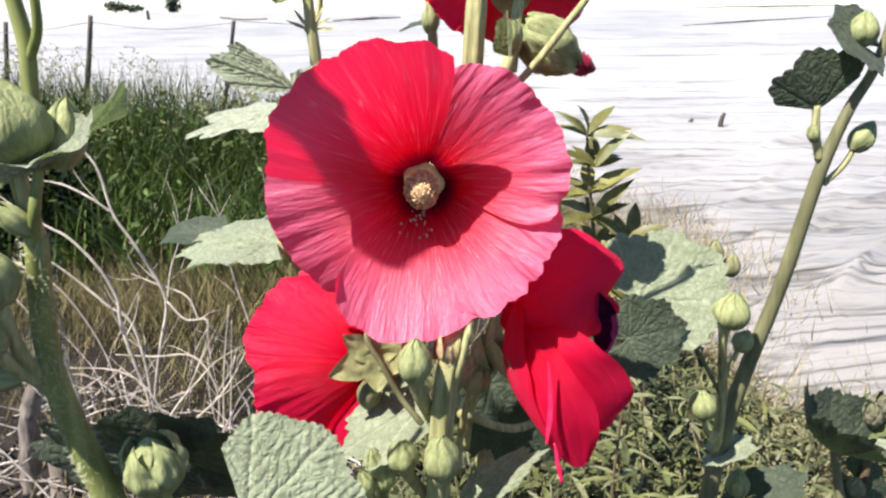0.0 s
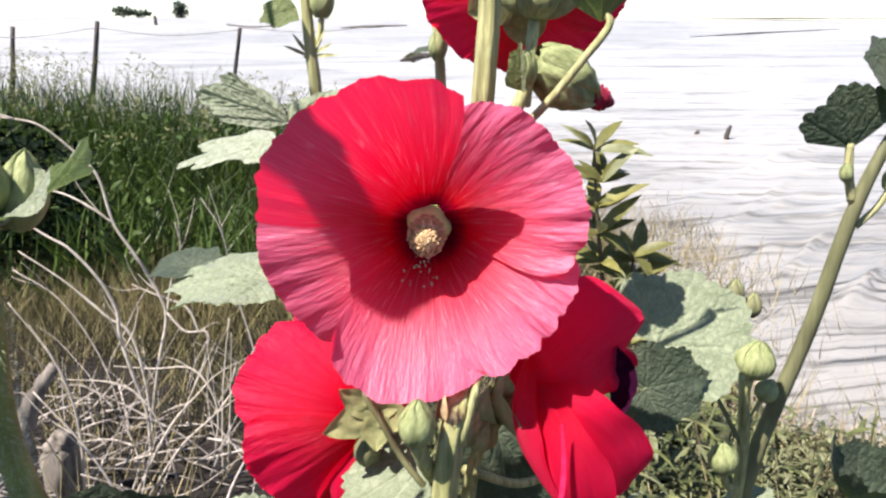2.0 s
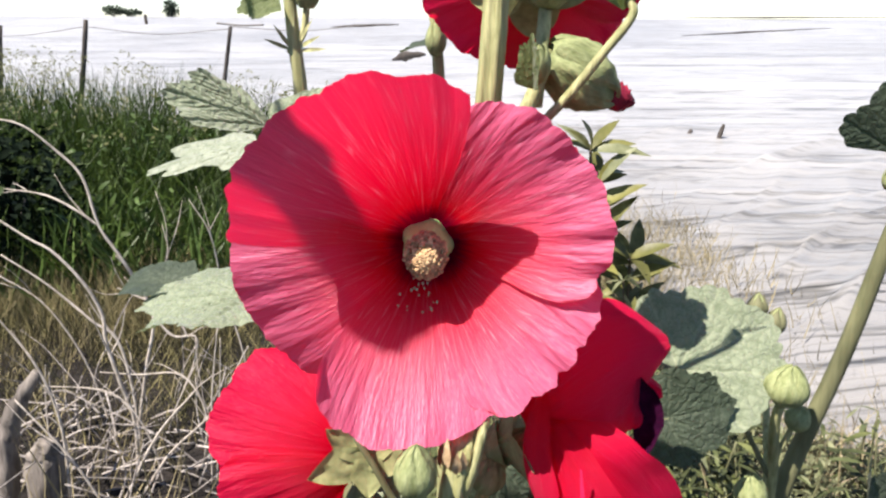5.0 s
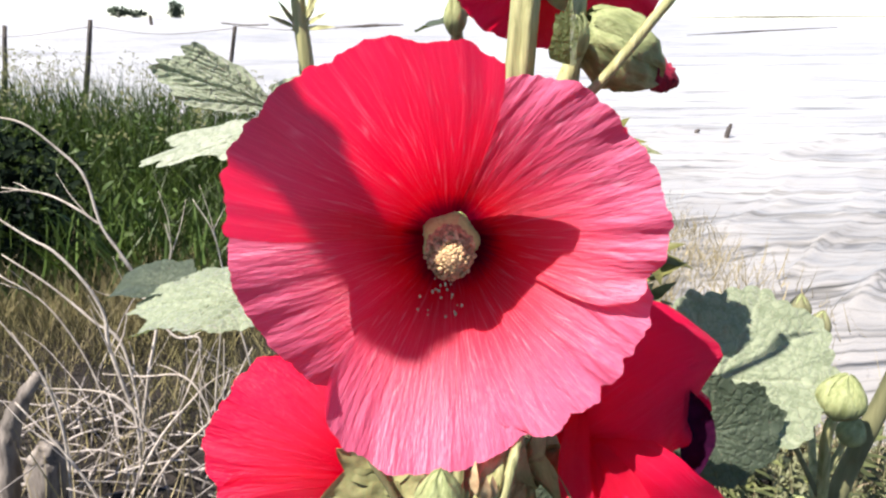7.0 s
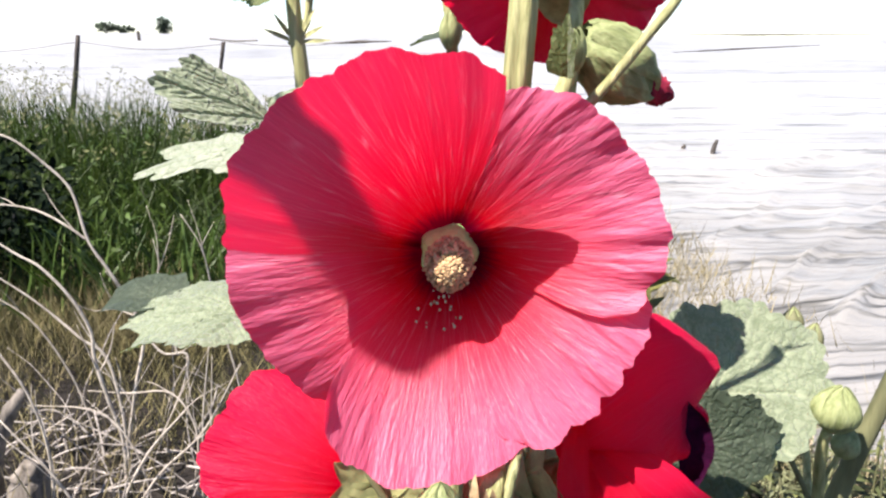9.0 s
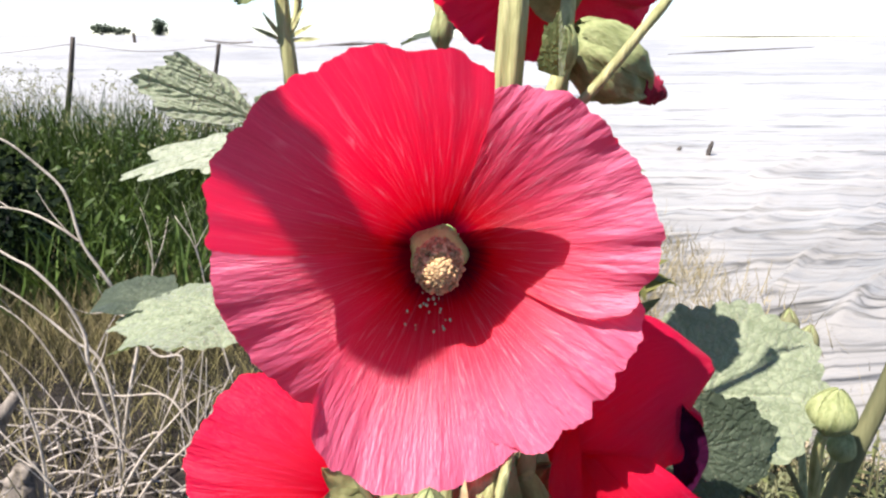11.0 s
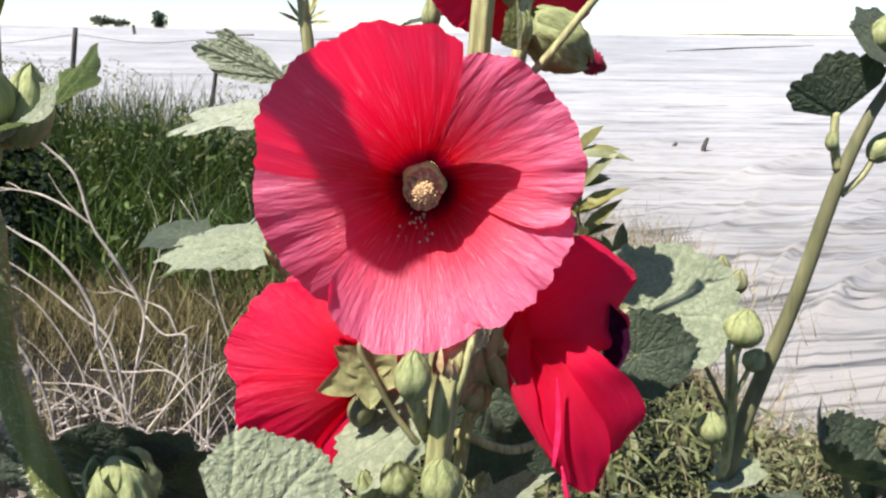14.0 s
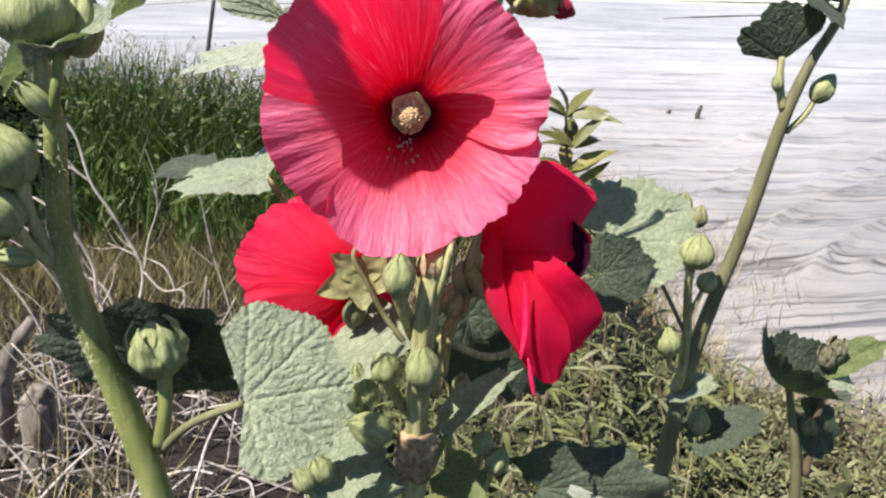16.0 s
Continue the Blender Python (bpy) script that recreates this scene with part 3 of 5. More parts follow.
def stamen(cal, m, R0):
    """The pale five-cornered column with its crumbly head of anthers."""
    nu, nv = 40, 16
    rr = random.Random(3)

    def skin(a, t):
        r = R0 * (0.16 + 0.014 * math.cos(5 * a) * (1 - 0.4 * t)) * (1 - 0.16 * t - 0.42 * t * t)
        return Vector((r * math.cos(a), r * math.sin(a), R0 * (0.03 + 0.31 * t)))

    verts = [m @ (skin(2 * math.pi * j / nu, i / (nv - 1)) + Vector((0, 0, R0 * 0.006 * noise.noise((i * 0.9, j * 0.8, 1))))) for i in range(nv) for j in range(nu)]
    top = m @ Vector((0, 0, R0 * 0.35))
    verts += [verts[-nu + j].lerp(top, 0.97) for j in range(nu)]
    part("stamen_column", mesh("stamen_column", verts, grid_faces(nu, nv + 1, True), STAMEN), cal, "pale olive five-cornered column")
    ico = bmesh.new()
    bmesh.ops.create_icosphere(ico, subdivisions=1, radius=1.0)
    iv, jf = [v.co.copy() for v in ico.verts], [tuple(v.index for v in f.verts) for f in ico.faces]
    ico.free()
    stubs = Heap()
    for _ in range(160):
        a, t = rr.uniform(0, 6.283), rr.uniform(0.05, 1.0)
        c, s = skin(a, t), R0 * rr.uniform(0.004, 0.008)
        stubs.add([m @ (c + Vector((v.x, v.y, v.z * 1.4)) * s) for v in iv], jf)
    tagged(part("stub_fuzz", stubs.mesh("stub_fuzz", STAMEN), cal, "short pale filaments"), kind="stuff")
    g = Heap()
    for _ in range(1000):
        a, t = rr.uniform(0, 6.283), rr.uniform(-0.5, 1.0)
        rad = R0 * (0.106 * math.sqrt(max(0.0, 1 - t * t))) * rr.uniform(0.8, 1.2)
        c = Vector((rad * math.cos(a), rad * math.sin(a) * 1.1 + R0 * 0.005, R0 * (0.36 + 0.13 * t)))
        s = R0 * rr.uniform(0.008, 0.015)
        g.add([m @ (c + v * s) for v in iv], jf)
    part("anther_head", g.mesh("anther_head", POLLEN), cal, "crumbly ochre anthers")
    d = Heap()
    for _ in range(24):
        q = rr.uniform(0.2, 0.40)
        a = radians(-90 + rr.gauss(-5, 10))
        c = Vector((R0 * q * math.cos(a), R0 * q * math.sin(a), 0.0))
        c.z = FUNNEL[0] * (q ** FUNNEL[1]) + R0 * 0.012
        s = R0 * rr.uniform(0.004, 0.009)
        d.add([m @ (c + Vector((v.x, v.y * 1.6, v.z * 0.6)) * s) for v in iv], jf)
    tagged(part("pollen_dust", d.mesh("pollen_dust", HAIR), cal, "pale fallen pollen"), kind="stuff")


FUNNEL = (0.040, 1.25)

# ---- ground, sheet, distance ----
def ground():
    verts = []
    xs = np.concatenate([-np.geomspace(1500, 3.2, 26), np.linspace(-3, 3, 61), np.geomspace(3.2, 1500, 26)])
    ys = np.concatenate([-np.geomspace(1500, 1.2, 22), np.linspace(-1, 5, 61), np.geomspace(5.3, 3000, 34)])
    for y in ys:
        for x in xs:
            near = max(0.0, 1 - abs(x) / 6) * max(0.0, 1 - abs(y - 2) / 6)
            verts.append((x, y, near * (0.05 * noise.noise((x * 1.3, y * 1.3, 0)) + 0.025 * noise.noise((x * 7, y * 7, 3))) - 0.01))
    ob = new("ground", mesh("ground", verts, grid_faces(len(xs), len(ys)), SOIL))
    return tagged(ob, "brown earth littered with dry stalks and straw", "ground", kind="structure")


ground()


def sheet_edge(x):
    return float(np.interp(x, [-30, -6, -2.5, -0.6, 0.45, 0.72, 0.8, 0.86, 1.0, 1.15, 1.6, 4, 12], [9.5, 7.6, 6.6, 5.9, 4.2, 3.0, 2.1, 1.72, 1.62, 1.53, 1.25, 0.2, -3]))


# single long creases: both ends, height, half-width
CREASES = (((0.98, 2.50), (1.90, 3.45), 0.055, 0.05), ((1.85, 4.70), (3.2, 6.0), 0.05, 0.08), ((1.03, 2.15), (1.75, 2.80), 0.035, 0.04),
           ((1.25, 2.35), (2.4, 3.05), 0.03, 0.045), ((1.5, 3.75), (2.1, 4.55), 0.035, 0.05), ((1.2, 3.1), (2.0, 3.25), 0.03, 0.04), ((2.2, 3.9), (3.4, 5.2), 0.05, 0.07))


def sheet_height(x, y, e):
    d = y - e
    k = min(1.0, max(0.0, d * 1.5))
    base = 0.02 + 0.08 * k + 0.025 * max(0.0, min(y, 40) - 4) - 0.03 * max(0.0, y - 40)

    def ridge(p, sharp):
        return (1 - min(1.0, abs(noise.noise(p)) * 1.7)) ** sharp

    # long creases across, tension folds running out of the near corner, and soft sags
    fold = 0.014 * ridge((x * 0.10 + 3, y * 0.95 + x * 0.10, 1), 5)
    fold += 0.02 * max(0.15, 1 - y / 11) * ridge((x * 0.22 + 9, y * 2.3 + x * 0.2, 4), 4)
    fold += (0.015 + 0.003 * min(y, 10)) * noise.noise((x * 0.15, y * 0.4, 7))
    u, v = (x - y) * 0.707, (x + y) * 0.707
    near = max(0.0, 1 - max(0.0, y - 2.5) / 6.5)
    fold += near * 0.026 * ridge((u * 0.8 + 0.4, v * 0.12, 8), 16)
    fold += near * 0.024 * ridge((u * 3.0 + 3, v * 0.22, 2), 10)
    fold += near * 0.010 * ridge((u * 7.0 + v * 0.8, v * 0.7, 5), 6)
    fold += near * 0.005 * noise.noise((x * 7, y * 7, 6))
    for (ax, ay), (bx, by), tall, wide in CREASES:
        length = math.hypot(bx - ax, by - ay)
        along = ((x - ax) * (bx - ax) + (y - ay) * (by - ay)) / length ** 2
        if -0.05 < along < 1.05:
            off = ((x - ax) * (by - ay) - (y - ay) * (bx - ax)) / length + 0.05 * noise.noise((along * 2.5, ax, ay))
            fold += 0.55 * tall * math.exp(-(off / wide * 1.9) ** 2 * (1 if off > 0 else 3.5)) * math.sin(math.pi * min(1.0, max(0.0, along))) ** 0.5
    return max(base + k * fold, 0.02 + 0.055 * k)


def plastic_sheet():
    verts, nu, nv = [], 250, 840
    for i in range(nv):
        y = 0.2 + 43.8 * (math.exp(i / (nv - 1) * 3.9) - 1) / (math.exp(3.9) - 1)
        xe = float(np.interp(y, [0.2, 1.25, 1.53, 1.62, 1.72, 2.1, 3.0, 4.2, 5.9, 6.6, 7.6, 9.5, 44], [4, 1.6, 1.15, 1.0, 0.86, 0.8, 0.72, 0.45, -0.6, -2.5, -6, -20, -60]))
        xe += 0.05 * noise.noise((y * 3, 0, 0)) + 0.03 * noise.noise((y * 11, 2, 0))
        for j in range(nu):
            t = j / (nu - 1)
            x = xe + (8 + y * 1.1 - xe) * t ** 1.35
            verts.append((x, y, sheet_height(x, y, y - (x - xe))))
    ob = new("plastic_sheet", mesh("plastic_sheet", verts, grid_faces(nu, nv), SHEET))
    return tagged(ob, "creased white plastic sheet spread over the field", "plastic sheet")


plastic_sheet()


def peg(base, height):
    """A short stick that pins the sheet down."""
    b = Vector(base)
    ob = new("peg", tube("peg", [b - Vector((0, 0, 0.08)), b + Vector((0.01, 0, height * 0.5)), b + Vector((0.03, 0, height))], [0.016, 0.018, 0.012], POST, 8, 4, 0.05, 0.3))
    return tagged(ob, "short dark wooden peg holding the sheet down", "peg", "sheet pegs")


peg((2.094, 5.777, 0.120), 0.14)
peg((1.929, 5.993, 0.120), 0.07)


def fence_post(base, top, r):
    ob = new("fence_post", tube("fence_post", [base, Vector(base).lerp(Vector(top), 0.5) + Vector((0.02, 0, 0)), top], [r * 1.1, r, r * 0.8], POST, 9, 5, 0.05, 0.25))
    return tagged(ob, "thin weathered dark wooden fence post", "fence post", "fence posts")


def foot(p, top):
    """Where the line of a leaning post meets the earth."""
    p, top = Vector(p), Vector(top)
    return p + (p - top) * ((p.z + 0.1) / (top.z - p.z))


P1, P2, P3, P4 = Vector((-2.8940, 6.3000, 0.4970)), Vector((-1.6760, 6.1000, 0.6190)), Vector((-3.7370, 6.6000, 0.3700)), Vector((-11.0030, 30.0000, 0.6880))
fence_post(foot(P1, (-2.7790, 6.3000, 0.9910)), (-2.7790, 6.3000, 0.9910), 0.023)
fence_post(foot(P2, (-1.5990, 6.1000, 0.9470)), (-1.5990, 6.1000, 0.9470), 0.018)
fence_post(foot(P3, (-3.6230, 6.6000, 0.9440)), (-3.6230, 6.6000, 0.9440), 0.023)
fence_post(P4 - Vector((0, 0, 0.6)), (-11.0270, 30.0000, 1.0940), 0.07)


def wire(a, b, sag, r=0.008):
    a, b = Vector(a), Vector(b)
    c = a.lerp(b, 0.5) - Vector((0, 0, sag))
    ob = new("fence_wire", tube("fence_wire", [a, c, b], [r, r], WIRE, 5, 10))
    return tagged(ob, "sagging fence wire between the posts", "wire", "fence wires")


wire((-4.0490, 6.6000, 0.8700), (-2.7850, 6.3000, 0.9400), 0.04, 0.003)
wire((-2.7850, 6.3000, 0.9400), (-1.6000, 6.1000, 0.9310), 0.05, 0.003)
wire((-1.7030, 6.1000, 0.9710), (-1.3430, 6.1000, 0.9590), 0.01, 0.007)
wire((-1.5990, 6.1000, 0.9470), (-0.5010, 6.0000, 0.9700), 0.04, 0.003)


def dark_line(a, b, thick, label, name, category):
    a, b = Vector(a), Vector(b)
    ob = new(name, tube(name, [a, a.lerp(b, 0.4) + Vector((0, 0, thick * 0.3)), b], [thick * 0.2, thick, thick * 0.3], POST, 8, 8, 0.1, 0.5))
    return tagged(ob, label, category)


# bar added for a dark line far off; no pole is known there
dark_line((-3.2930, 24.0000, 0.7350), (-1.2450, 24.0000, 0.8190), 0.045, "long dark bar added for a dark line far off on the sheet", "pole", "pole")
# two thin strips added to stand for dark dirty creases in the sheet
dark_line((4.7520, 17.0000, 1.0300), (10.1430, 17.0000, 1.0620), 0.018, "thin dark strip for a dirty crease across the far sheet", "cord", "cord")
dark_line((3.3240, 11.0000, 0.7890), (5.8690, 12.0000, 0.8880), 0.014, "thin brown strip for a dirty crease across the sheet", "cord", "cord")
dark_line((-0.5180, 8.5000, 0.5830), (-0.1580, 8.5000, 0.6430), 0.05, "dark stone weighing the sheet down", "stone", "stone")


def clump(name, centre, size, count, leaf_size, label, category):
    h, c = Heap(), Vector(centre)
    for _ in range(count):
        p = Vector((rnd(-1, 1), rnd(-1, 1), rnd(-1, 1)))
        if p.length > 1 + 0.25 * noise.noise(p * 3):
            continue
        p = Vector((p.x * size[0], p.y * size[1], p.z * size[2])) + c
        d = Vector((rnd(-1, 1), rnd(-1, 1), rnd(-0.5, 1))).normalized() * leaf_size
        h.lance(p, p + d, leaf_size * 0.5, (rnd(-1, 1), rnd(-1, 1), 1))
    t = thing(name, (c.x, c.y, 0), label, category)
    part("crown", h.mesh("crown", FAR), t)
    part("trunk", tube("trunk", [(c.x, c.y, -0.1), (c.x, c.y, c.z)], [size[0] * 0.12, size[0] * 0.08], BARK, 7), t)
    return t


clump("far_tree", (-20.0660, 60.0000, 1.5340), (0.45, 0.5, 0.62), 500, 0.3, "small dark round tree standing far off on the horizon", "tree")
clump("far_bush", (-24.3330, 60.0000, 1.3990), (0.75, 0.6, 0.28), 400, 0.3, "low dark bush far off on the horizon", "bush")
clump("far_bush", (-23.0140, 60.0000, 1.2540), (0.7, 0.6, 0.2), 300, 0.3, "low dark bush far off on the horizon", "bush")

# ---- grass, weeds, dry shrub ----
def grass_bank():
    h = Heap()
    n = 0
    while n < 15000:
        x, y = rnd(-5.5, 0.3), rnd(2.5, 6.4)
        if y > sheet_edge(x) - 0.1 or y < 2.78 + 0.25 * noise.noise((x * 2, 0, 0)):
            continue
        n += 1
        top = (0.27 + 0.15 * min(1, (y - 2.6) / 2.0) + 0.22 * min(1.0, max(0.0, (-0.9 - x) / 1.5))) * (1 + 0.35 * noise.noise((x * 1.2, y * 1.2, 5))) * rnd(0.55, 1.15)
        b = (rnd(-0.12, 0.12), rnd(-0.12, 0.12), 0)
        tip = (x + R.gauss(0, 0.24), y + R.gauss(0, 0.2), top)
        h.blade((x, y, -0.02), tip, rnd(0.004, 0.011), (b[0], b[1], -0.25 * top), 4)
    ob = new("grass_bank", h.mesh("grass_bank", GRASS))
    return tagged(ob, "thick dark green uncut grass bank in front of the sheet", "grass", kind="stuff")


grass_bank()


def tall_blades():
    h = Heap()
    for _ in range(900):
        x, y = rnd(-2.6, 0.1), rnd(2.55, 3.1)
        top = rnd(0.16, 0.42)
        h.blade((x, y, -0.02), (x + R.gauss(0, 0.14), y + R.gauss(0, 0.12), top), rnd(0.009, 0.018), (rnd(-0.15, 0.15), rnd(-0.1, 0.1), -0.35 * top), 5)
    ob = new("coarse_grass", h.mesh("coarse_grass", WEED_GREEN))
    return tagged(ob, "coarse arching green grass blades", "grass", kind="stuff")


tall_blades()


def bank_weeds():
    """Small yellowish leaves scattered through the grass."""
    h = Heap()
    for _ in range(5200):
        x, y = rnd(-4.5, 0.2), rnd(2.8, 5.8)
        if y > sheet_edge(x) - 0.1 or noise.noise((x * 1.6, y * 1.6, 4)) < rnd(-0.3, 0.3):
            continue
        p = Vector((x, y, rnd(0.2, 0.5) * (0.6 + 0.4 * min(1, (y - 2.4) / 2))))
        d = Vector((rnd(-1, 1), rnd(-1, 1), rnd(-0.3, 1.0))).normalized() * rnd(0.03, 0.08)
        h.lance(p, p + d, d.length * rnd(0.15, 0.4), (rnd(-1, 1), rnd(-1, 1), 1), rnd(0, 0.5))
    ob = new("bank_weeds", h.mesh("bank_weeds", WEED_GREEN))
    return tagged(ob, "small yellow-green weed leaves among the grass", "weeds", kind="stuff")


bank_weeds()


def seed_grass():
    """Tall thin stalks with loose seed heads that stand above the bank."""
    h = Heap()
    for _ in range(420):
        x, y = rnd(-4.2, 0.0), rnd(3.6, 6.2)
        if y > sheet_edge(x) - 0.05:
            continue
        top = Vector((x + R.gauss(0, 0.1), y, rnd(0.34, 0.56) + 0.24 * min(1.0, max(0.0, (-0.9 - x) / 1.5))))
        h.blade((x, y, 0), top, 0.006, (rnd(-0.1, 0.1), 0, 0), 4)
        lean = rnd(-1, 1)
        for k in range(6):
            p = top + Vector((lean * 0.018 * k, 0, -0.004 * k * k + 0.01 * k))
            h.lance(p, p + Vector((lean * 0.02 + rnd(-0.015, 0.015), 0, rnd(-0.02, 0.02))), 0.008, (0, -1, 0.2), 0.1)
    ob = new("seed_grass", h.mesh("seed_grass", STRAW_GREEN))
    return tagged(ob, "tall thin grass stalks with loose seed heads", "grass", kind="stuff")


seed_grass()


def dry_grass():
    h = Heap()
    for _ in range(14000):
        x, y = rnd(-2.4, 1.2), rnd(0.85, 3.1)
        if x > 0.2 and (y > sheet_edge(x) or rnd(0, 1) > 0.5):
            continue
        if rnd(0, 1) > ((0.08 if y < 1.9 else 0.2) if x < -0.1 else 0.42) + 0.9 * noise.noise((x * 2.2, y * 2.2, 9)):
            continue
        l = rnd(0.08, 0.34)
        a = rnd(0, 6.283)
        lean = rnd(0.1, 1.2)
        d = Vector((math.cos(a) * lean, math.sin(a) * lean, 1)).normalized() * l
        p = Vector((x, y, 0.0))
        h.blade(p, p + d, rnd(0.002, 0.005), (rnd(-0.06, 0.06), rnd(-0.06, 0.06), 0.03), 4)
    ob = new("dry_grass", h.mesh("dry_grass", STRAW))
    return tagged(ob, "tangled straw-coloured dry grass on the bare earth", "dry grass", kind="stuff")


dry_grass()


def litter_grass():
    """Fine olive and brown grass coming up through the dry twigs."""
    h = Heap()
    for _ in range(30000):
        x, y = rnd(-2.2, -0.1), rnd(1.45, 2.95)
        if noise.noise((x * 2.6, y * 2.6, 12)) < rnd(-0.7, 0.2) or rnd(0, 1) > (y - 1.5) * 1.1:
            continue
        l = rnd(0.06, 0.26) * min(1.0, 0.35 + (y - 1.4) * 0.8)
        p = Vector((x, y, -0.01))
        h.blade(p, p + Vector((rnd(-0.8, 0.8), rnd(-0.5, 0.5), 1)).normalized() * l, rnd(0.0015, 0.004), (rnd(-0.07, 0.07), rnd(-0.05, 0.05), 0.03), 3)
    ob = new("litter_grass", h.mesh("litter_grass", OLIVE))
    return tagged(ob, "fine olive grass coming up through dry twigs", "grass", kind="stuff")


litter_grass()


def verge_grass():
    h = Heap()
    for _ in range(7600):
        x = rnd(0.0, 1.9) if rnd(0, 1) < 0.6 else rnd(0.3, 0.85)
        y = sheet_edge(x) + R.choice((-1, 1)) * abs(R.gauss(0, 0.3)) - 0.15
        if y < 1.0 or (x > 0.75 and rnd(0, 1) < 0.6):
            continue
        l = rnd(0.08, 0.36) * (0.6 if x > 0.75 else 1.0)
        a = rnd(0, 6.283)
        d = Vector((math.cos(a) * 0.5 - 0.1, math.sin(a) * 0.5, 1)).normalized() * l
        p = Vector((x, y, 0.0))
        h.blade(p, p + d, rnd(0.0018, 0.004), (rnd(-0.08, 0.08), rnd(-0.08, 0.08), 0.05), 4)
    for _ in range(900):
        x, y = R.gauss(0.98, 0.13), R.gauss(2.95, 0.4)
        l = rnd(0.03, 0.15)
        p = Vector((x, y, sheet_height(x, y, sheet_edge(x)) - 0.02))
        h.blade(p, p + Vector((rnd(-0.6, 0.6), rnd(-0.4, 0.4), 1)).normalized() * l, rnd(0.002, 0.004), (rnd(-0.08, 0.08), rnd(-0.08, 0.08), 0.04), 4)
    ob = new("verge_grass", h.mesh("verge_grass", STRAW))
    return tagged(ob, "thin seeding grass along the edge of the sheet", "grass", kind="stuff")


verge_grass()


def weed_leaves(ht, lean, seed, n=9):
    rr = random.Random(seed)
    for i in range(n):
        t = (i + 1) / n
        p = lean * ht * t
        a = i * 2.4 + seed
        d = Vector((math.cos(a), math.sin(a), rr.uniform(0.0, 0.7))).normalized() * rr.uniform(0.045, 0.115) * (1.1 - 0.5 * t)
        yield p, p + d, d.length * rr.uniform(0.11, 0.2), (rr.uniform(-0.4, 0.4), rr.uniform(-0.4, 0.4), 1), rr.uniform(0.0, 0.7)


def weed_plant(seed):
    t = thing("weed", (0, 0, 0), "low green weed with narrow pointed leaves", "weed plant", "weeds")
    rr = random.Random(seed)
    lean = Vector((rr.uniform(-0.25, 0.25), rr.uniform(-0.25, 0.25), 1)).normalized()
    ht = rr.uniform(0.12, 0.25)
    part("stem", tube("stem", [(0, 0, 0), lean * ht * 0.5, lean * ht], [0.0028, 0.0018], STEM_DARK, 5, 3), t)
    for q in weed_leaves(ht, lean, seed):
        h = Heap()
        h.lance(*q)
        part("leaf", h.mesh("leaf", WEED), t)
    return t


def weeds():
    kinds = [weed_plant(k) for k in range(6)]
    spots = []
    h = Heap()
    for _ in range(900):
        x, y = rnd(-0.15, 1.5), rnd(0.75, 2.0)
        if y > sheet_edge(x) - 0.1 or noise.noise((x * 2.5, y * 2.5, 1)) < -0.35 or (x > 0.66 and rnd(0, 1) < 0.8) or abs(x - 0.45) / 0.75 + abs(y - 1.4) / 0.85 > 1.1 + 0.35 * noise.noise((x * 3, y * 3, 8)):
            continue
        spots.append((y, x))
    spots.sort()
    for n, (y, x) in enumerate(spots):
        if n < 6:
            kinds[n].matrix_basis = pose(x, y, 0, 0, 0, rnd(0, 360))
        elif n < 250:
            copy_thing(kinds[n % 6], pose(x, y, 0, 0, 0, rnd(0, 360)) @ Matrix.Scale(rnd(0.8, 1.2), 4))
        else:
            ht = rnd(0.08, 0.28)
            lean = Vector((rnd(-0.25, 0.25), rnd(-0.25, 0.25), 1)).normalized()
            o = Vector((x, y, 0))
            for a, b, w, nn, dr in weed_leaves(ht, lean, x * 50):
                h.lance(o + a, o + b, w, nn, dr)
            h.blade(o, o + lean * ht, 0.006, (0, 0, 0.002), 2)
    ob = new("weed_patch", h.mesh("weed_patch", WEED))
    return tagged(ob, "low green leafy weeds covering the earth", "weeds", kind="stuff")


weeds()


def low_weeds():
    """Fine pale weeds and short straw between the leafy weeds and the sheet."""
    green, dry = Heap(), Heap()
    for _ in range(2600):
        x, y = rnd(0.35, 1.45), rnd(0.95, 1.75)
        if y > sheet_edge(x) + 0.02 or noise.noise((x * 4, y * 4, 3)) < rnd(-0.6, 0.1):
            continue
        o = Vector((x, y, -0.005))
        ht = rnd(0.03, 0.12)
        lean = Vector((rnd(-0.4, 0.4), rnd(-0.4, 0.4), 1)).normalized()
        for k in range(5):
            p = o + lean * ht * (k + 1) / 5
            d = Vector((rnd(-1, 1), rnd(-1, 1), rnd(0.0, 0.8))).normalized() * rnd(0.015, 0.045)
            green.lance(p, p + d, d.length * rnd(0.15, 0.3), (rnd(-0.4, 0.4), rnd(-0.4, 0.4), 1), rnd(0, 0.6))
    for _ in range(2200):
        x = rnd(0.5, 1.5)
        y = sheet_edge(x) - abs(R.gauss(0, 0.16))
        if y < 0.9:
            continue
        p = Vector((x, y, 0.0))
        dry.blade(p, p + Vector((rnd(-1.2, 1.2), rnd(-0.8, 0.8), rnd(0.3, 1.0))).normalized() * rnd(0.04, 0.16), rnd(0.002, 0.005), (rnd(-0.05, 0.05), rnd(-0.05, 0.05), 0.02), 3)
    tagged(new("low_weeds", green.mesh("low_weeds", WEED_PALE)), "fine pale green weeds close to the earth", "weeds", kind="stuff")
    tagged(new("straw_litter", dry.mesh("straw_litter", STRAW_PALE)), "short bleached straw along the edge of the sheet", "dry grass", kind="stuff")


low_weeds()


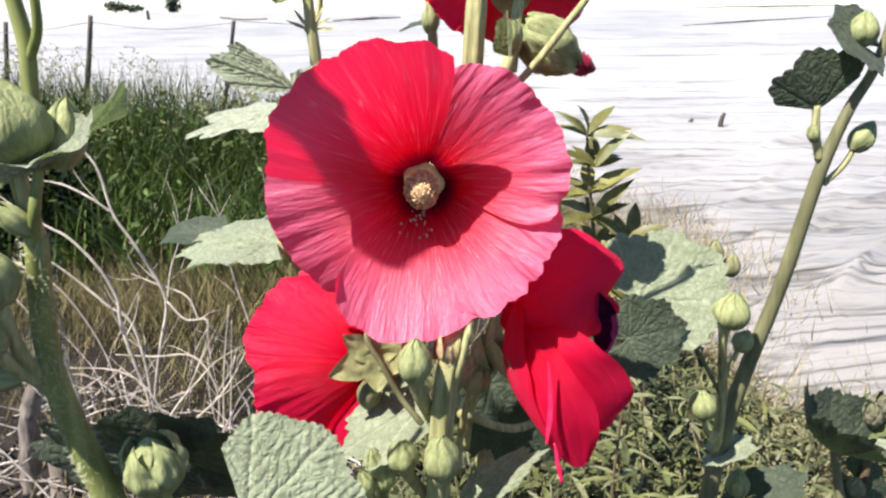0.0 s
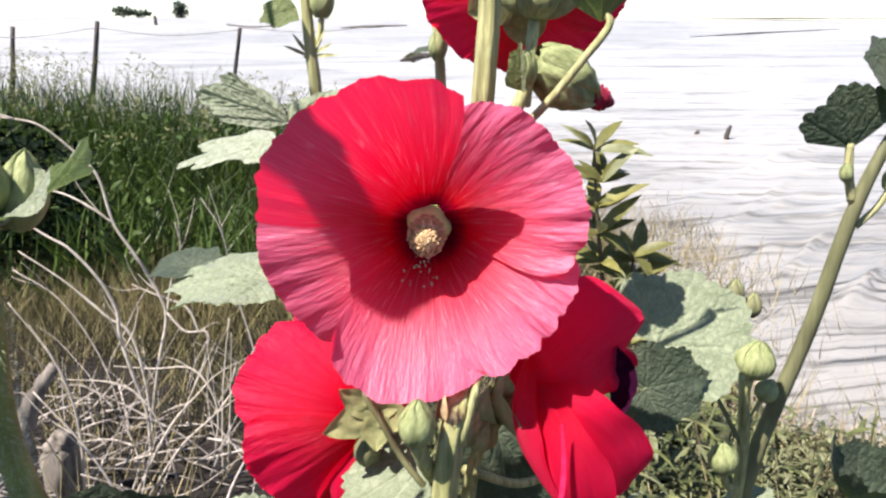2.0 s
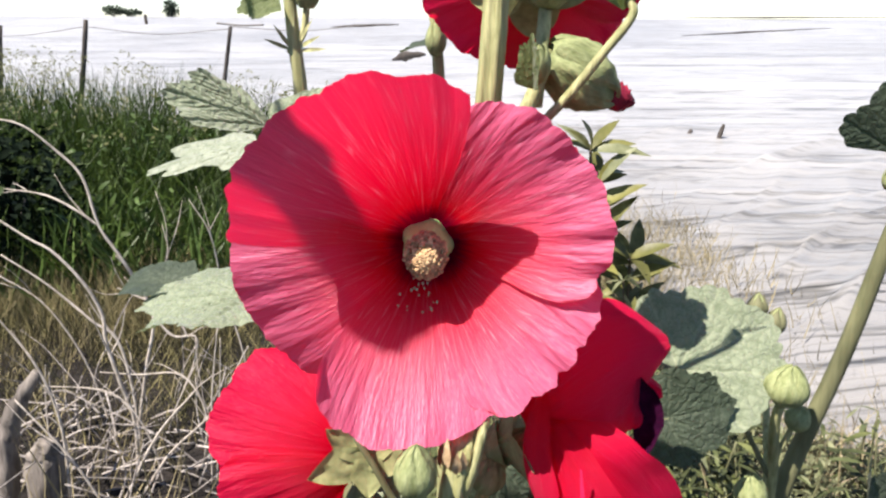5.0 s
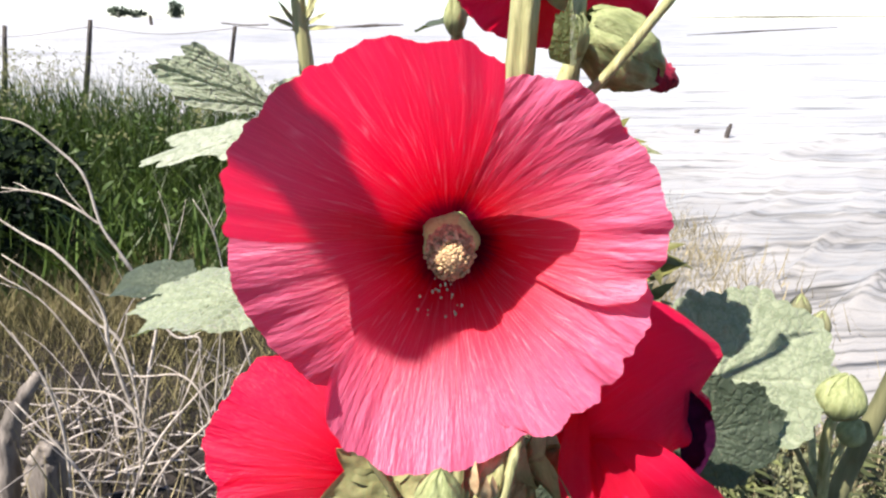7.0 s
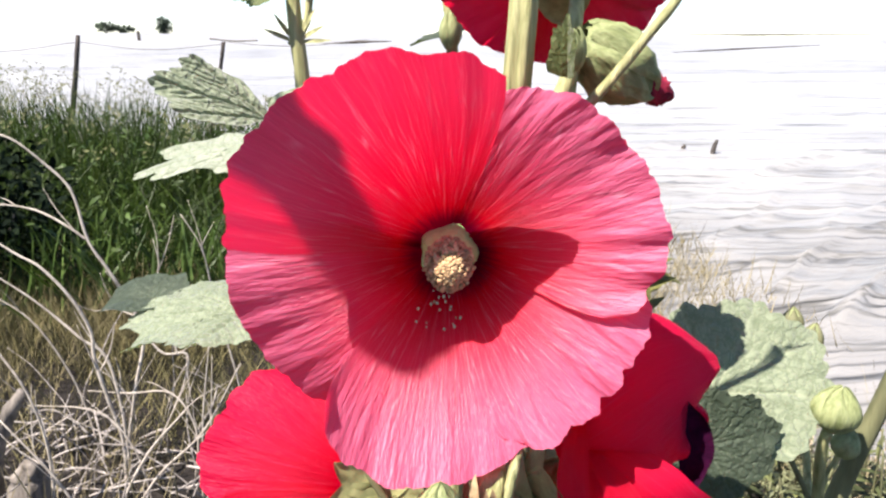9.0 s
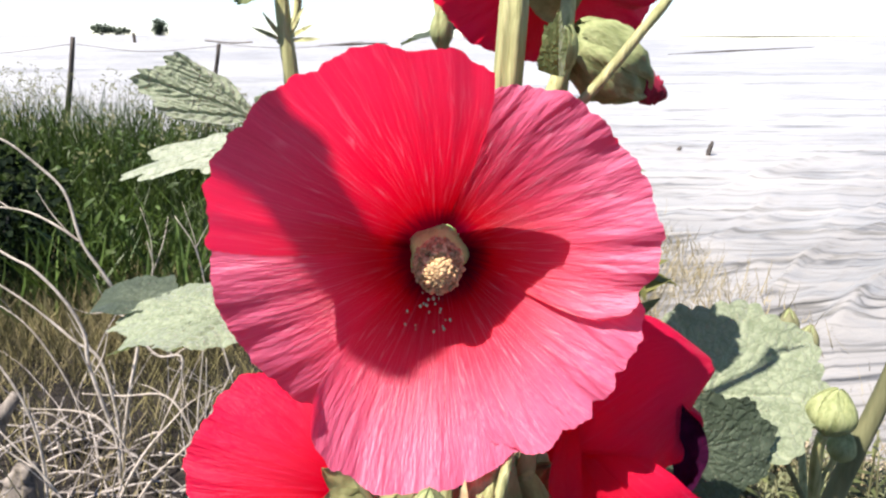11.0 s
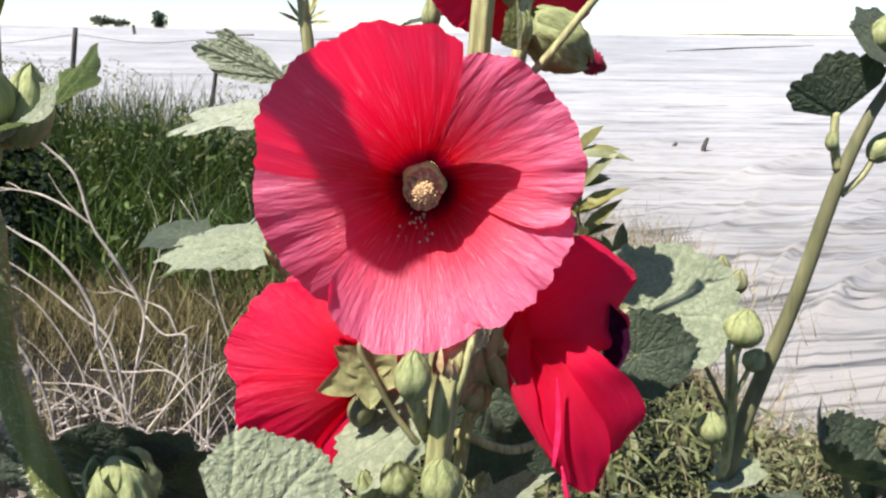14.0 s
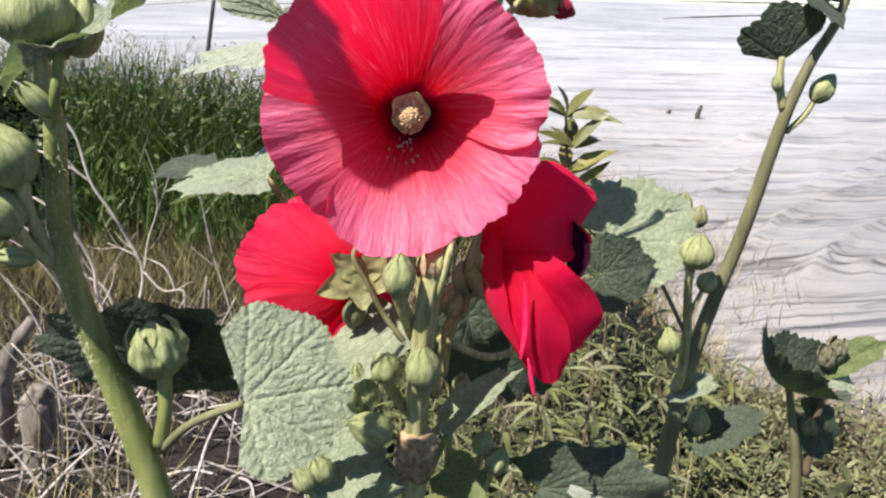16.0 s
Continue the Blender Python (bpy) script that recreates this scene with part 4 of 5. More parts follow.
def tall_weed(stem, whorls, size):
    """A thin leggy weed with loose whorls of broad curling leaves."""
    pts = [Vector(p) for p in stem]
    t = thing("tall_weed", pts[0], "leggy olive-green weed with curling leaves", "weed plant", "weeds")
    part("stem", tube("stem", pts, [0.007, 0.005, 0.003], WITHERED_STEM, 7), t)
    for k, p in enumerate(whorls):
        p = Vector(p)
        for j in range(8):
            a = j * 0.785 + k * 0.8 + rnd(-0.3, 0.3)
            d = Vector((math.cos(a), 0.7 * math.sin(a), rnd(0.1, 1.3))).normalized() * rnd(0.05, 0.09) * size
            h = Heap()
            h.lance(p, p + d, d.length * rnd(0.26, 0.36), (rnd(-0.5, 0.5), -0.7, 1), rnd(0.2, 0.7))
            part("leaf", h.mesh("leaf", LEGGY if rnd(0, 1) < 0.75 else WEED_PALE), t)
    return t


tall_weed([(0.40, 1.74, -0.02), (0.375, 1.72, 0.40), (0.345, 1.70, 0.60), (0.330, 1.70, 0.742)], [(0.331, 1.70, 0.735), (0.352, 1.69, 0.665), (0.342, 1.70, 0.600), (0.356, 1.70, 0.545), (0.365, 1.71, 0.470)], 1.35)
tall_weed([(0.45, 1.76, -0.02), (0.448, 1.74, 0.30), (0.437, 1.70, 0.49)], [(0.437, 1.70, 0.485), (0.442, 1.71, 0.425), (0.447, 1.72, 0.36)], 1.35)
tall_weed([(0.40, 1.56, -0.02), (0.398, 1.55, 0.25), (0.40, 1.54, 0.40)], [(0.40, 1.54, 0.40), (0.398, 1.545, 0.33)], 0.9)


def whorled_weed(base, top, s):
    """An upright weed with narrow leaves in whorls."""
    base, top = Vector(base), Vector(top)
    t = thing("whorled_weed", base, "upright weed with whorls of narrow pale leaves", "weed plant", "weeds")
    part("stem", tube("stem", [base, base.lerp(top, 0.5) + Vector((rnd(-0.02, 0.02), 0, 0)), top], [0.004, 0.0022], WITHERED_STEM, 6), t)
    for k in range(5):
        p = base.lerp(top, 0.3 + 0.175 * k)
        for j in range(6):
            a = j * 1.05 + k * 0.5 + rnd(-0.2, 0.2)
            d = Vector((math.cos(a), math.sin(a), rnd(-0.1, 0.55))).normalized() * rnd(0.05, 0.09) * s * (1.1 - 0.1 * k)
            h = Heap()
            h.lance(p, p + d, d.length * rnd(0.13, 0.2), (rnd(-0.3, 0.3), rnd(-0.3, 0.3), 1), rnd(0.1, 0.6))
            part("leaf", h.mesh("leaf", WEED_PALE if rnd(0, 1) < 0.5 else WEED), t)


for wx, wy, wh in ((0.30, 1.05, 0.42), (0.33, 1.25, 0.44), (0.45, 1.45, 0.40), (0.22, 1.15, 0.33), (0.36, 0.95, 0.30), (0.52, 1.30, 0.28), (0.41, 1.62, 0.46), (0.27, 1.38, 0.36), (0.15, 1.0, 0.26), (0.47, 1.05, 0.22)):
    whorled_weed((wx, wy, -0.01), (wx + rnd(-0.05, 0.03), wy, wh), 1.0)


def dry_shrub():
    base = Vector((-0.72, 1.68, 0.0))
    t = thing("dry_shrub", base, "leafless dry shrub with pale arching twigs", "shrub")

    def limb(r, *pts):
        """A kinked pale branch that thins out, with a few side twigs."""
        pts = [Vector(p) for p in pts]
        bent = [p + Vector((rnd(-1, 1), rnd(-1, 1), rnd(-1, 1))) * 0.006 if 0 < i < len(pts) - 1 else p for i, p in enumerate(pts)]
        part("branch", tube("branch", bent, [r, r * 0.9, r * 0.75, r * 0.4], TWIG_PALE, 7, 5, 0, 0.3), t)
        line = smooth_line(bent, 5)
        for k in range(3):
            i = 2 + R.randrange(max(1, len(line) - 4))
            d = (line[i + 1] - line[i]).normalized()
            e = (d + Vector((rnd(-1, 1), rnd(-0.5, 0.5), rnd(-0.6, 0.8))) * 0.8).normalized() * rnd(0.05, 0.16)
            mid = line[i] + e * 0.5 + Vector((rnd(-0.01, 0.01), 0, rnd(-0.01, 0.01)))
            part("twig", tube("twig", [line[i], mid, line[i] + e], [r * 0.45, r * 0.36, r * 0.16], TWIG_PALE, 6, 4, 0, 0.25), t)

    limb(0.0046, (-0.705, 1.58, -0.03), (-0.702, 1.60, 0.125), (-0.728, 1.60, 0.22), (-0.750, 1.60, 0.323), (-0.755, 1.60, 0.385), (-0.781, 1.60, 0.457), (-0.833, 1.60, 0.528), (-0.885, 1.60, 0.553), (-0.960, 1.60, 0.615))
    limb(0.0038, (-0.715, 1.64, 0.02), (-0.732, 1.65, 0.20), (-0.761, 1.66, 0.304), (-0.790, 1.66, 0.340), (-0.843, 1.66, 0.381), (-0.887, 1.66, 0.436), (-0.985, 1.66, 0.505))
    limb(0.0042, (-0.754, 1.70, -0.02), (-0.704, 1.70, 0.207), (-0.673, 1.70, 0.339), (-0.705, 1.70, 0.423), (-0.736, 1.70, 0.492), (-0.776, 1.70, 0.561), (-0.806, 1.70, 0.674), (-0.852, 1.70, 0.735), (-0.911, 1.70, 0.786), (-1.000, 1.70, 0.806))
    limb(0.0030, (-0.776, 1.70, 0.561), (-0.820, 1.70, 0.600), (-0.880, 1.70, 0.628), (-0.985, 1.70, 0.648))
    limb(0.0028, (-0.673, 1.70, 0.339), (-0.631, 1.70, 0.296), (-0.584, 1.70, 0.286), (-0.591, 1.70, 0.237), (-0.632, 1.70, 0.132), (-0.687, 1.70, 0.0))
    limb(0.0026, (-0.600, 1.70, 0.286), (-0.630, 1.71, 0.345), (-0.700, 1.72, 0.372), (-0.760, 1.72, 0.405))
    limb(0.0022, (-0.673, 1.70, 0.339), (-0.659, 1.72, 0.417), (-0.632, 1.72, 0.500), (-0.640, 1.72, 0.560))
    limb(0.0030, (-0.768, 1.38, -0.02), (-0.768, 1.40, 0.197), (-0.774, 1.40, 0.299), (-0.803, 1.40, 0.373), (-0.870, 1.40, 0.478))
    limb(0.0024, (-0.526, 1.55, -0.05), (-0.503, 1.55, 0.211), (-0.479, 1.55, 0.387))
    limb(0.0020, (-0.512, 1.53, -0.05), (-0.488, 1.53, 0.211), (-0.470, 1.53, 0.360))
    limb(0.0028, (-0.640, 1.30, 0.08), (-0.699, 1.30, 0.219), (-0.790, 1.30, 0.335))
    limb(0.0030, (-0.659, 1.45, 0.0), (-0.575, 1.45, 0.129), (-0.483, 1.45, 0.223), (-0.390, 1.45, 0.378))
    limb(0.0032, (-0.684, 1.40, 0.0), (-0.568, 1.40, 0.211), (-0.491, 1.40, 0.301))
    limb(0.0026, (-0.560, 1.62, 0.0), (-0.545, 1.62, 0.14), (-0.600, 1.62, 0.225), (-0.690, 1.62, 0.232), (-0.780, 1.62, 0.236))
    limb(0.0022, (-0.610, 1.50, 0.0), (-0.640, 1.50, 0.16), (-0.700, 1.50, 0.245), (-0.850, 1.50, 0.262))
    limb(0.0024, (-0.830, 1.75, 0.0), (-0.880, 1.75, 0.20), (-0.960, 1.75, 0.36), (-1.060, 1.75, 0.43))
    limb(0.0024, (-0.470, 1.80, 0.0), (-0.500, 1.80, 0.22), (-0.540, 1.80, 0.36), (-0.560, 1.80, 0.52), (-0.600, 1.80, 0.60))
    for _ in range(16):
        p = Vector((rnd(-1.0, -0.3), rnd(1.45, 2.0), 0.0))
        d = Vector((rnd(-0.5, 0.5), rnd(-0.3, 0.3), 1)).normalized()
        pts, l, bend = [p], rnd(0.2, 0.45), Vector((rnd(-0.3, 0.3), rnd(-0.15, 0.15), rnd(-0.25, -0.03)))
        for k in range(5):
            d = (d + bend * 0.8 + Vector((rnd(-0.2, 0.2), rnd(-0.15, 0.15), rnd(-0.12, 0.12)))).normalized()
            pts.append(pts[-1] + d * l / 5)
        r = rnd(0.0012, 0.0022)
        part("twig", tube("twig", pts, [r, r * 0.8, r * 0.35], TWIG, 6, 4, 0, 0.25), t)
    h = Heap()
    for _ in range(300):
        p = Vector((rnd(-1.15, -0.2), 0.95 + 0.85 * R.random() ** 1.3, rnd(0.0, 0.07)))
        a, l = rnd(0, 6.283), rnd(0.06, 0.28)
        d = Vector((math.cos(a), math.sin(a) * 0.6, rnd(-0.2, 0.6))).normalized()
        pts = [p]
        for k in range(3):
            d = (d + Vector((rnd(-0.35, 0.35), rnd(-0.3, 0.3), rnd(-0.35, 0.25)))).normalized()
            pts.append(pts[-1] + d * l / 3)
        r = rnd(0.0012, 0.0042)
        h.add(*tube_data(pts, [r, r * 0.6], 5, 3))
    tw = part("twig_tangle", h.mesh("twig_tangle", TWIG), t, "fine pale broken twigs")
    tagged(tw, kind="stuff")


dry_shrub()


def stump():
    a, b = Vector((-0.8400, 1.4000, -0.1100)), Vector((-0.8020, 1.4000, 0.1900))
    ob = new("stump", tube("stump", [(a.x, a.y, -0.03), a.lerp(b, 0.4), b.lerp(a, 0.12), b], [0.040, 0.038, 0.035, 0.018], BARK, 18, 8, 0.07, 0.55))
    tagged(ob, "grey weathered broken stump in the dry litter", "stump")
    ob = new("dead_branch", tube("dead_branch", [(-0.9000, 1.40, 0.0), (-0.8800, 1.4000, 0.1900), (-0.8500, 1.4000, 0.2650), (-0.7980, 1.4000, 0.3400)], [0.022, 0.02, 0.018, 0.011], BARK, 10, 8, 0.05, 0.4))
    tagged(ob, "grey dead branch lying in the dry shrub", "branch")


stump()


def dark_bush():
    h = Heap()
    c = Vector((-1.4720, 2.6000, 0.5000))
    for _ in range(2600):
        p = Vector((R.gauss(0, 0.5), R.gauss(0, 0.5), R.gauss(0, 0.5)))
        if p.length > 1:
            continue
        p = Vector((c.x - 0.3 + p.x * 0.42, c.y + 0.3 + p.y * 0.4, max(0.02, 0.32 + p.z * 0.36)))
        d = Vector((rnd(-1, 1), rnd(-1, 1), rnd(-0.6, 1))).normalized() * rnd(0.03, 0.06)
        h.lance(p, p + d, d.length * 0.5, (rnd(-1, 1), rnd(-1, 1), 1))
    t = thing("dark_bush", (c.x - 0.3, c.y + 0.3, 0), "dense bush beside the grass, coloured near black for shade", "bush")
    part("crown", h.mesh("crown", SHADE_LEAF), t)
    for k in range(5):
        o = Vector((c.x - 0.3 + rnd(-0.05, 0.05), c.y + 0.3, -0.03))
        e = o + Vector((rnd(-0.25, 0.25), rnd(-0.2, 0.2), rnd(0.3, 0.5)))
        part("branch", tube("branch", [o, o.lerp(e, 0.5) + Vector((rnd(-0.04, 0.04), 0, 0.02)), e], [0.012, 0.004], BARK, 7, 4), t)


dark_bush()

# ---- the flowering hollyhock ----
plant = thing("hollyhock", (0.0, 0.275, 0.0), "tall hollyhock in full bloom with crimson flowers", "hollyhock plant", "hollyhocks")
stalk(plant, [(0.0, 0.262, -0.03), (-0.004, 0.258, 0.4), (-0.0030, 0.2360, 0.7600), (-0.0020, 0.2330, 0.7960), (0.0000, 0.2270, 0.8480), (0.0030, 0.2260, 0.8760), (0.0060, 0.2290, 0.8880), (0.010, 0.274, 0.93), (0.0150, 0.2780, 1.0040), (0.0160, 0.2800, 1.0190), (0.018, 0.283, 1.12)],
      [0.0085, 0.008, 0.0052, 0.0049, 0.0046, 0.0045, 0.0045, 0.0043, 0.0041, 0.004, 0.0036], name="stem", label="pale green ribbed stem", sides=30, ribs=0.13)
C1 = Vector((-0.0062, 0.262, 0.9445))
stalk(plant, [(0.0070, 0.2620, 0.8680), (0.004, 0.274, 0.915), C1 + Vector((0, 0.009, 0))], [0.003, 0.0028, 0.003], name="flower_stalk")
FINE = dict(nu=150, nv=70)
flower(plant, C1, (-0.01, -1, 0.05), radians(0), 0.0535, 0.039, [
    (123, dict(half=52, ruffle=0.5, rise=0.14, droop=-0.10, reach=1.09, skew=0.03, corner=0.1, lift=1.2, lobe=0.025, **FINE)),
    (31, dict(half=50, ruffle=0.8, rise=-0.12, curl=0.1, reach=1.05, crimp=0.9, lobe=0.02, lift=1.2, **FINE)),
    (-30, dict(half=50, ruffle=0.8, rise=-0.08, curl=0.2, flare=0.5, reach=1.02, lobe=0.035, notch=0.03, crimp=1.0, lift=0.8, **FINE)),
    (275, dict(half=56, ruffle=0.5, curl=0.30, flare=0.5, droop=0.17, reach=1.01, skew=-0.04, lift=1.3, lobe=0.01, corner=0.22, **FINE)),
    (207, dict(half=50, ruffle=0.6, rise=-0.33, droop=0.0, curl=0.40, flare=0.4, reach=1.15, lift=1.1, lobe=0.015, crimp=0.4, corner=0.12, **FINE)),
], label="wide open crimson flower with a dark throat")
BACK = [(90 - 72 * k, dict(half=48, mat=PETAL_BACKLIT)) for k in range(5)]
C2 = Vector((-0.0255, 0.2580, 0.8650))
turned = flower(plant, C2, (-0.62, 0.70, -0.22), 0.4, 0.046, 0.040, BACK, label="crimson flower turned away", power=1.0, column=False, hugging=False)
drape(turned, [(-0.0262, 0.2640, 0.8700), (-0.0300, 0.2620, 0.8530), (-0.0390, 0.2600, 0.8330), (-0.0450, 0.2590, 0.8210)], [0.006, 0.0165, 0.0185, 0.0165, 0.004], (-0.1, -1, 0.15), PETAL_BACKLIT, cup=0.2, ruffle=1.0, seed=8.2)
star = frame_to((-0.0260, 0.2440, 0.8735), (0.12, -1, 0.10))
for k, (deg, ln, wd) in enumerate(((196, 0.0215, 0.0085), (140, 0.0180, 0.0075), (55, 0.0170, 0.0080), (350, 0.0150, 0.0080), (268, 0.0145, 0.0080))):
    part("sepal", star_sepal(ln, wd, k * 3.1), turned, "", star @ Matrix.Rotation(radians(deg), 4, "Z"))
stalk(plant, [(0.0030, 0.2440, 0.8300), (-0.0090, 0.2380, 0.8480), (-0.0167, 0.2400, 0.8580), (-0.0242, 0.2400, 0.8732), (-0.0300, 0.2415, 0.8850), (-0.0250, 0.2500, 0.8900)], [0.0016, 0.0014, 0.0012, 0.0011, 0.0011], STEM_DARK, name="flower_stalk")
C3 = Vector((0.0200, 0.2620, 0.8680))
side_bloom = flower(plant, C3, (0.92, -0.10, 0.30), 0.0, 0.046, 0.036, [], label="crimson flower turned sideways with drooping petals", power=1.0, column=False)
drape(side_bloom, [(0.0340, 0.2640, 0.8800), (0.0560, 0.2680, 0.8850), (0.0790, 0.2660, 0.8860)], [0.008, 0.018, 0.019, 0.012, 0.002], (-0.1, -1, 0.1), PETAL_BACKLIT, ruffle=0.8, seed=5.1)
drape(side_bloom, [(0.0280, 0.2560, 0.8800), (0.0430, 0.2470, 0.8950), (0.0600, 0.2520, 0.9050), (0.0780, 0.2620, 0.9080)], [0.008, 0.019, 0.0235, 0.0235, 0.0215, 0.006], (-0.2, -1, 0.15), PETAL_BACKLIT, cup=0.25, ruffle=1.9, seed=1.3, label="crumpled upper petal")
drape(side_bloom, [(0.0330, 0.2480, 0.8840), (0.0480, 0.2370, 0.8735), (0.0600, 0.2380, 0.8590), (0.0695, 0.2430, 0.8400)], [0.006, 0.0135, 0.0175, 0.0190, 0.0185, 0.008], (-0.15, -1, 0.1), PETAL_BACKLIT, cup=0.2, ruffle=1.2, seed=2.6)
drape(side_bloom, [(0.0350, 0.2420, 0.8860), (0.0440, 0.2310, 0.8680), (0.0520, 0.2275, 0.8500), (0.0585, 0.2290, 0.8310)], [0.004, 0.009, 0.0115, 0.0125, 0.011, 0.004], (-0.1, -1, 0.0), PETAL_BACKLIT, cup=0.2, ruffle=1.2, seed=3.9, label="hanging lower petal")
drape(side_bloom, [(0.0320, 0.2460, 0.8980), (0.0295, 0.2390, 0.8800), (0.0330, 0.2325, 0.8630), (0.0425, 0.2260, 0.8470)], [0.002, 0.0055, 0.0062, 0.004, 0.001], (-0.7, -0.7, 0.15), PETAL_BACKLIT, cup=0.2, ruffle=0.7, seed=4.4)
drape(side_bloom, [(0.0427, 0.2265, 0.8800), (0.0438, 0.2240, 0.8620), (0.0424, 0.2212, 0.8465)], [0.0004, 0.0009, 0.0011, 0.0005], (-0.55, -0.7, 0.45), PETAL_TIP, cup=0.1, ruffle=0.5, seed=6.0, name="petal_edge", label="bright rolled petal edge", nu=9)
part("petal_tip", tube("petal_tip", [(0.0458, 0.2225, 0.8460), (0.0474, 0.2205, 0.8380), (0.0490, 0.2190, 0.8300)], [0.0004, 0.0009, 0.0011, 0.0007], PETAL_TIP, 8, 8, 0.1, 0.3), side_bloom, "thin twisted crimson petal tip")
# dark patch painted for the shaded hollow between the petals
drape(side_bloom, [(0.0660, 0.2540, 0.8990), (0.0700, 0.2530, 0.8850), (0.0680, 0.2500, 0.8690)], [0.001, 0.0045, 0.0056, 0.0045, 0.0008], (-0.1, -1, 0.0), FOLD_SHADE, cup=-0.3, ruffle=0.8, seed=7.0, name="petal_shade_patch", label="dark purple patch painted for deep shade between petals", nu=20)
stalk(plant, [(0.0070, 0.2660, 0.8490), (0.0130, 0.2620, 0.8610), C3], [0.003, 0.0026, 0.0026], name="flower_stalk")
C4 = Vector((0.0260, 0.3000, 1.0230))
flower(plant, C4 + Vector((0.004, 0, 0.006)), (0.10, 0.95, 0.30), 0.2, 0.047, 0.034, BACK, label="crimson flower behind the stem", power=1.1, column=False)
# closed flower and the buds near the top
bud(plant, (0.0350, 0.2900, 1.0050), (0.80, 0.25, -0.52), 0.033, 0.0128, 0.16, name="seed_pod", label="fat green pod with crumpled sepals", crumple=0.22)
pod_tip = Vector((0.0590, 0.3000, 0.9900))
part("petal_tip", tube("petal_tip", [pod_tip, (0.0650, 0.3030, 0.9880), (0.0700, 0.3050, 0.9860)], [0.0042, 0.0048, 0.0012], WITHERED, 12, 8, 0.12, 0.5), plant, "withered crimson petal tip")
stalk(plant, [(0.013, 0.28, 0.955), (0.0300, 0.2820, 0.9920), (0.0350, 0.2900, 1.0050)], [0.003, 0.0026, 0.003], name="flower_stalk")
bud(plant, (0.0320, 0.2800, 0.9960), (-0.1, -0.2, 1), 0.013, 0.0036, 0.45, name="bud", label="small leafy bud")
leaf(plant, (0.0290, 0.2740, 0.9940), (0.0270, 0.2680, 1.0100), (-0.6, -0.7, 0.2), STEM_LEAF, seed=1.1, droop=0.1, fold=0.9, wide=0.34, span=80, rings=14, around=60, label="curled green bract")
bud(plant, (0.0350, 0.2980, 1.0200), (0.1, 0.0, 1), 0.02, 0.0095, label="round green bud")
stalk(plant, [(0.0310, 0.2850, 0.9870), (0.0330, 0.2900, 1.0040), (0.0350, 0.2980, 1.0200)], [0.0026, 0.0024, 0.0024], name="flower_stalk")
stalk(plant, [(0.0230, 0.2800, 0.9740), (0.0350, 0.2760, 0.9850), (0.0510, 0.2740, 1.0050), (0.0610, 0.2760, 1.0190), (0.0590, 0.2780, 1.0220)], [0.0017, 0.0016, 0.0015, 0.0014], name="leaf_stalk")
leaf(plant, (0.0580, 0.2780, 1.0190), (0.0560, 0.2700, 1.0380), (0.2, -1, 0.3), STEM_LEAF, seed=3, droop=0.1, fold=0.1, wide=0.9, span=55, rings=14, around=70, label="green fan-shaped leaf")
# buds and leaves below the open flower
bud(plant, (-0.0097, 0.2200, 0.8755), (0.05, -0.15, 1), 0.0195, 0.0071, label="pointed green bud")
stalk(plant, [(-0.0030, 0.2450, 0.8450), (-0.0072, 0.2240, 0.8660), (-0.0097, 0.2200, 0.8760)], [0.0034, 0.003, 0.0032], name="flower_stalk")
# dark sepal colour stands in for the shade under the flower
bud(plant, (-0.0300, 0.2490, 0.8600), (-0.12, 0.25, -1), 0.0160, 0.0056, core=STEM_DARK, skin=STEM_DARK, label="hanging striped green bud")
stalk(plant, [(-0.0240, 0.2470, 0.8720), (-0.0280, 0.2480, 0.8660), (-0.0300, 0.2490, 0.8600)], [0.0011, 0.0011, 0.0012], STEM_DARK, name="flower_stalk")
bud(plant, (-0.0150, 0.2240, 0.8350), (0.0, -0.4, 1), 0.016, 0.0068, label="round yellow-green bud")
bud(plant, (0.0010, 0.2130, 0.8380), (0.0, -0.25, 1), 0.021, 0.0078, label="yellow-green bud with pointed sepals")
stalk(plant, [(-0.0010, 0.2450, 0.7980), (0.0000, 0.2340, 0.8220), (0.0010, 0.2130, 0.8380)], [0.0045, 0.0045, 0.0045], name="flower_stalk")
stalk(plant, [(-0.0020, 0.2450, 0.8040), (-0.0080, 0.2360, 0.8150), (-0.0150, 0.2240, 0.8340)], [0.0028, 0.0026, 0.0028], name="flower_stalk")
bud(plant, (-0.0140, 0.2280, 0.8050), (-0.6, -0.4, 0.45), 0.024, 0.0082, label="dull green bud")
part("withered_node", tube("withered_node", [(-0.0020, 0.2340, 0.7800), (-0.0020, 0.2320, 0.7940), (-0.0020, 0.2310, 0.8050)], [0.0075, 0.0095, 0.0072], NODE, 14, 6, 0.1, 0.5), plant, "brown withered leaf joint")
for k in range(11):
    ang, up = k * 2.4, 0.6 * (k % 4) / 3
    q = Vector((0.0028, 0.2265, 0.8770 + 0.010 * up))
    d = Vector((math.cos(ang), math.sin(ang), 0.0))
    h = Heap()
    h.lance(q + d * 0.0046, q + d * (0.0062 + 0.0012 * (k % 3)) + Vector((0, 0, 0.008 + 0.002 * (k % 2))), 0.0030, d + Vector((0, 0, -0.2)), 0.25)
    part("bract", h.mesh("bract", BRACT), plant, "straw-brown withered bract")
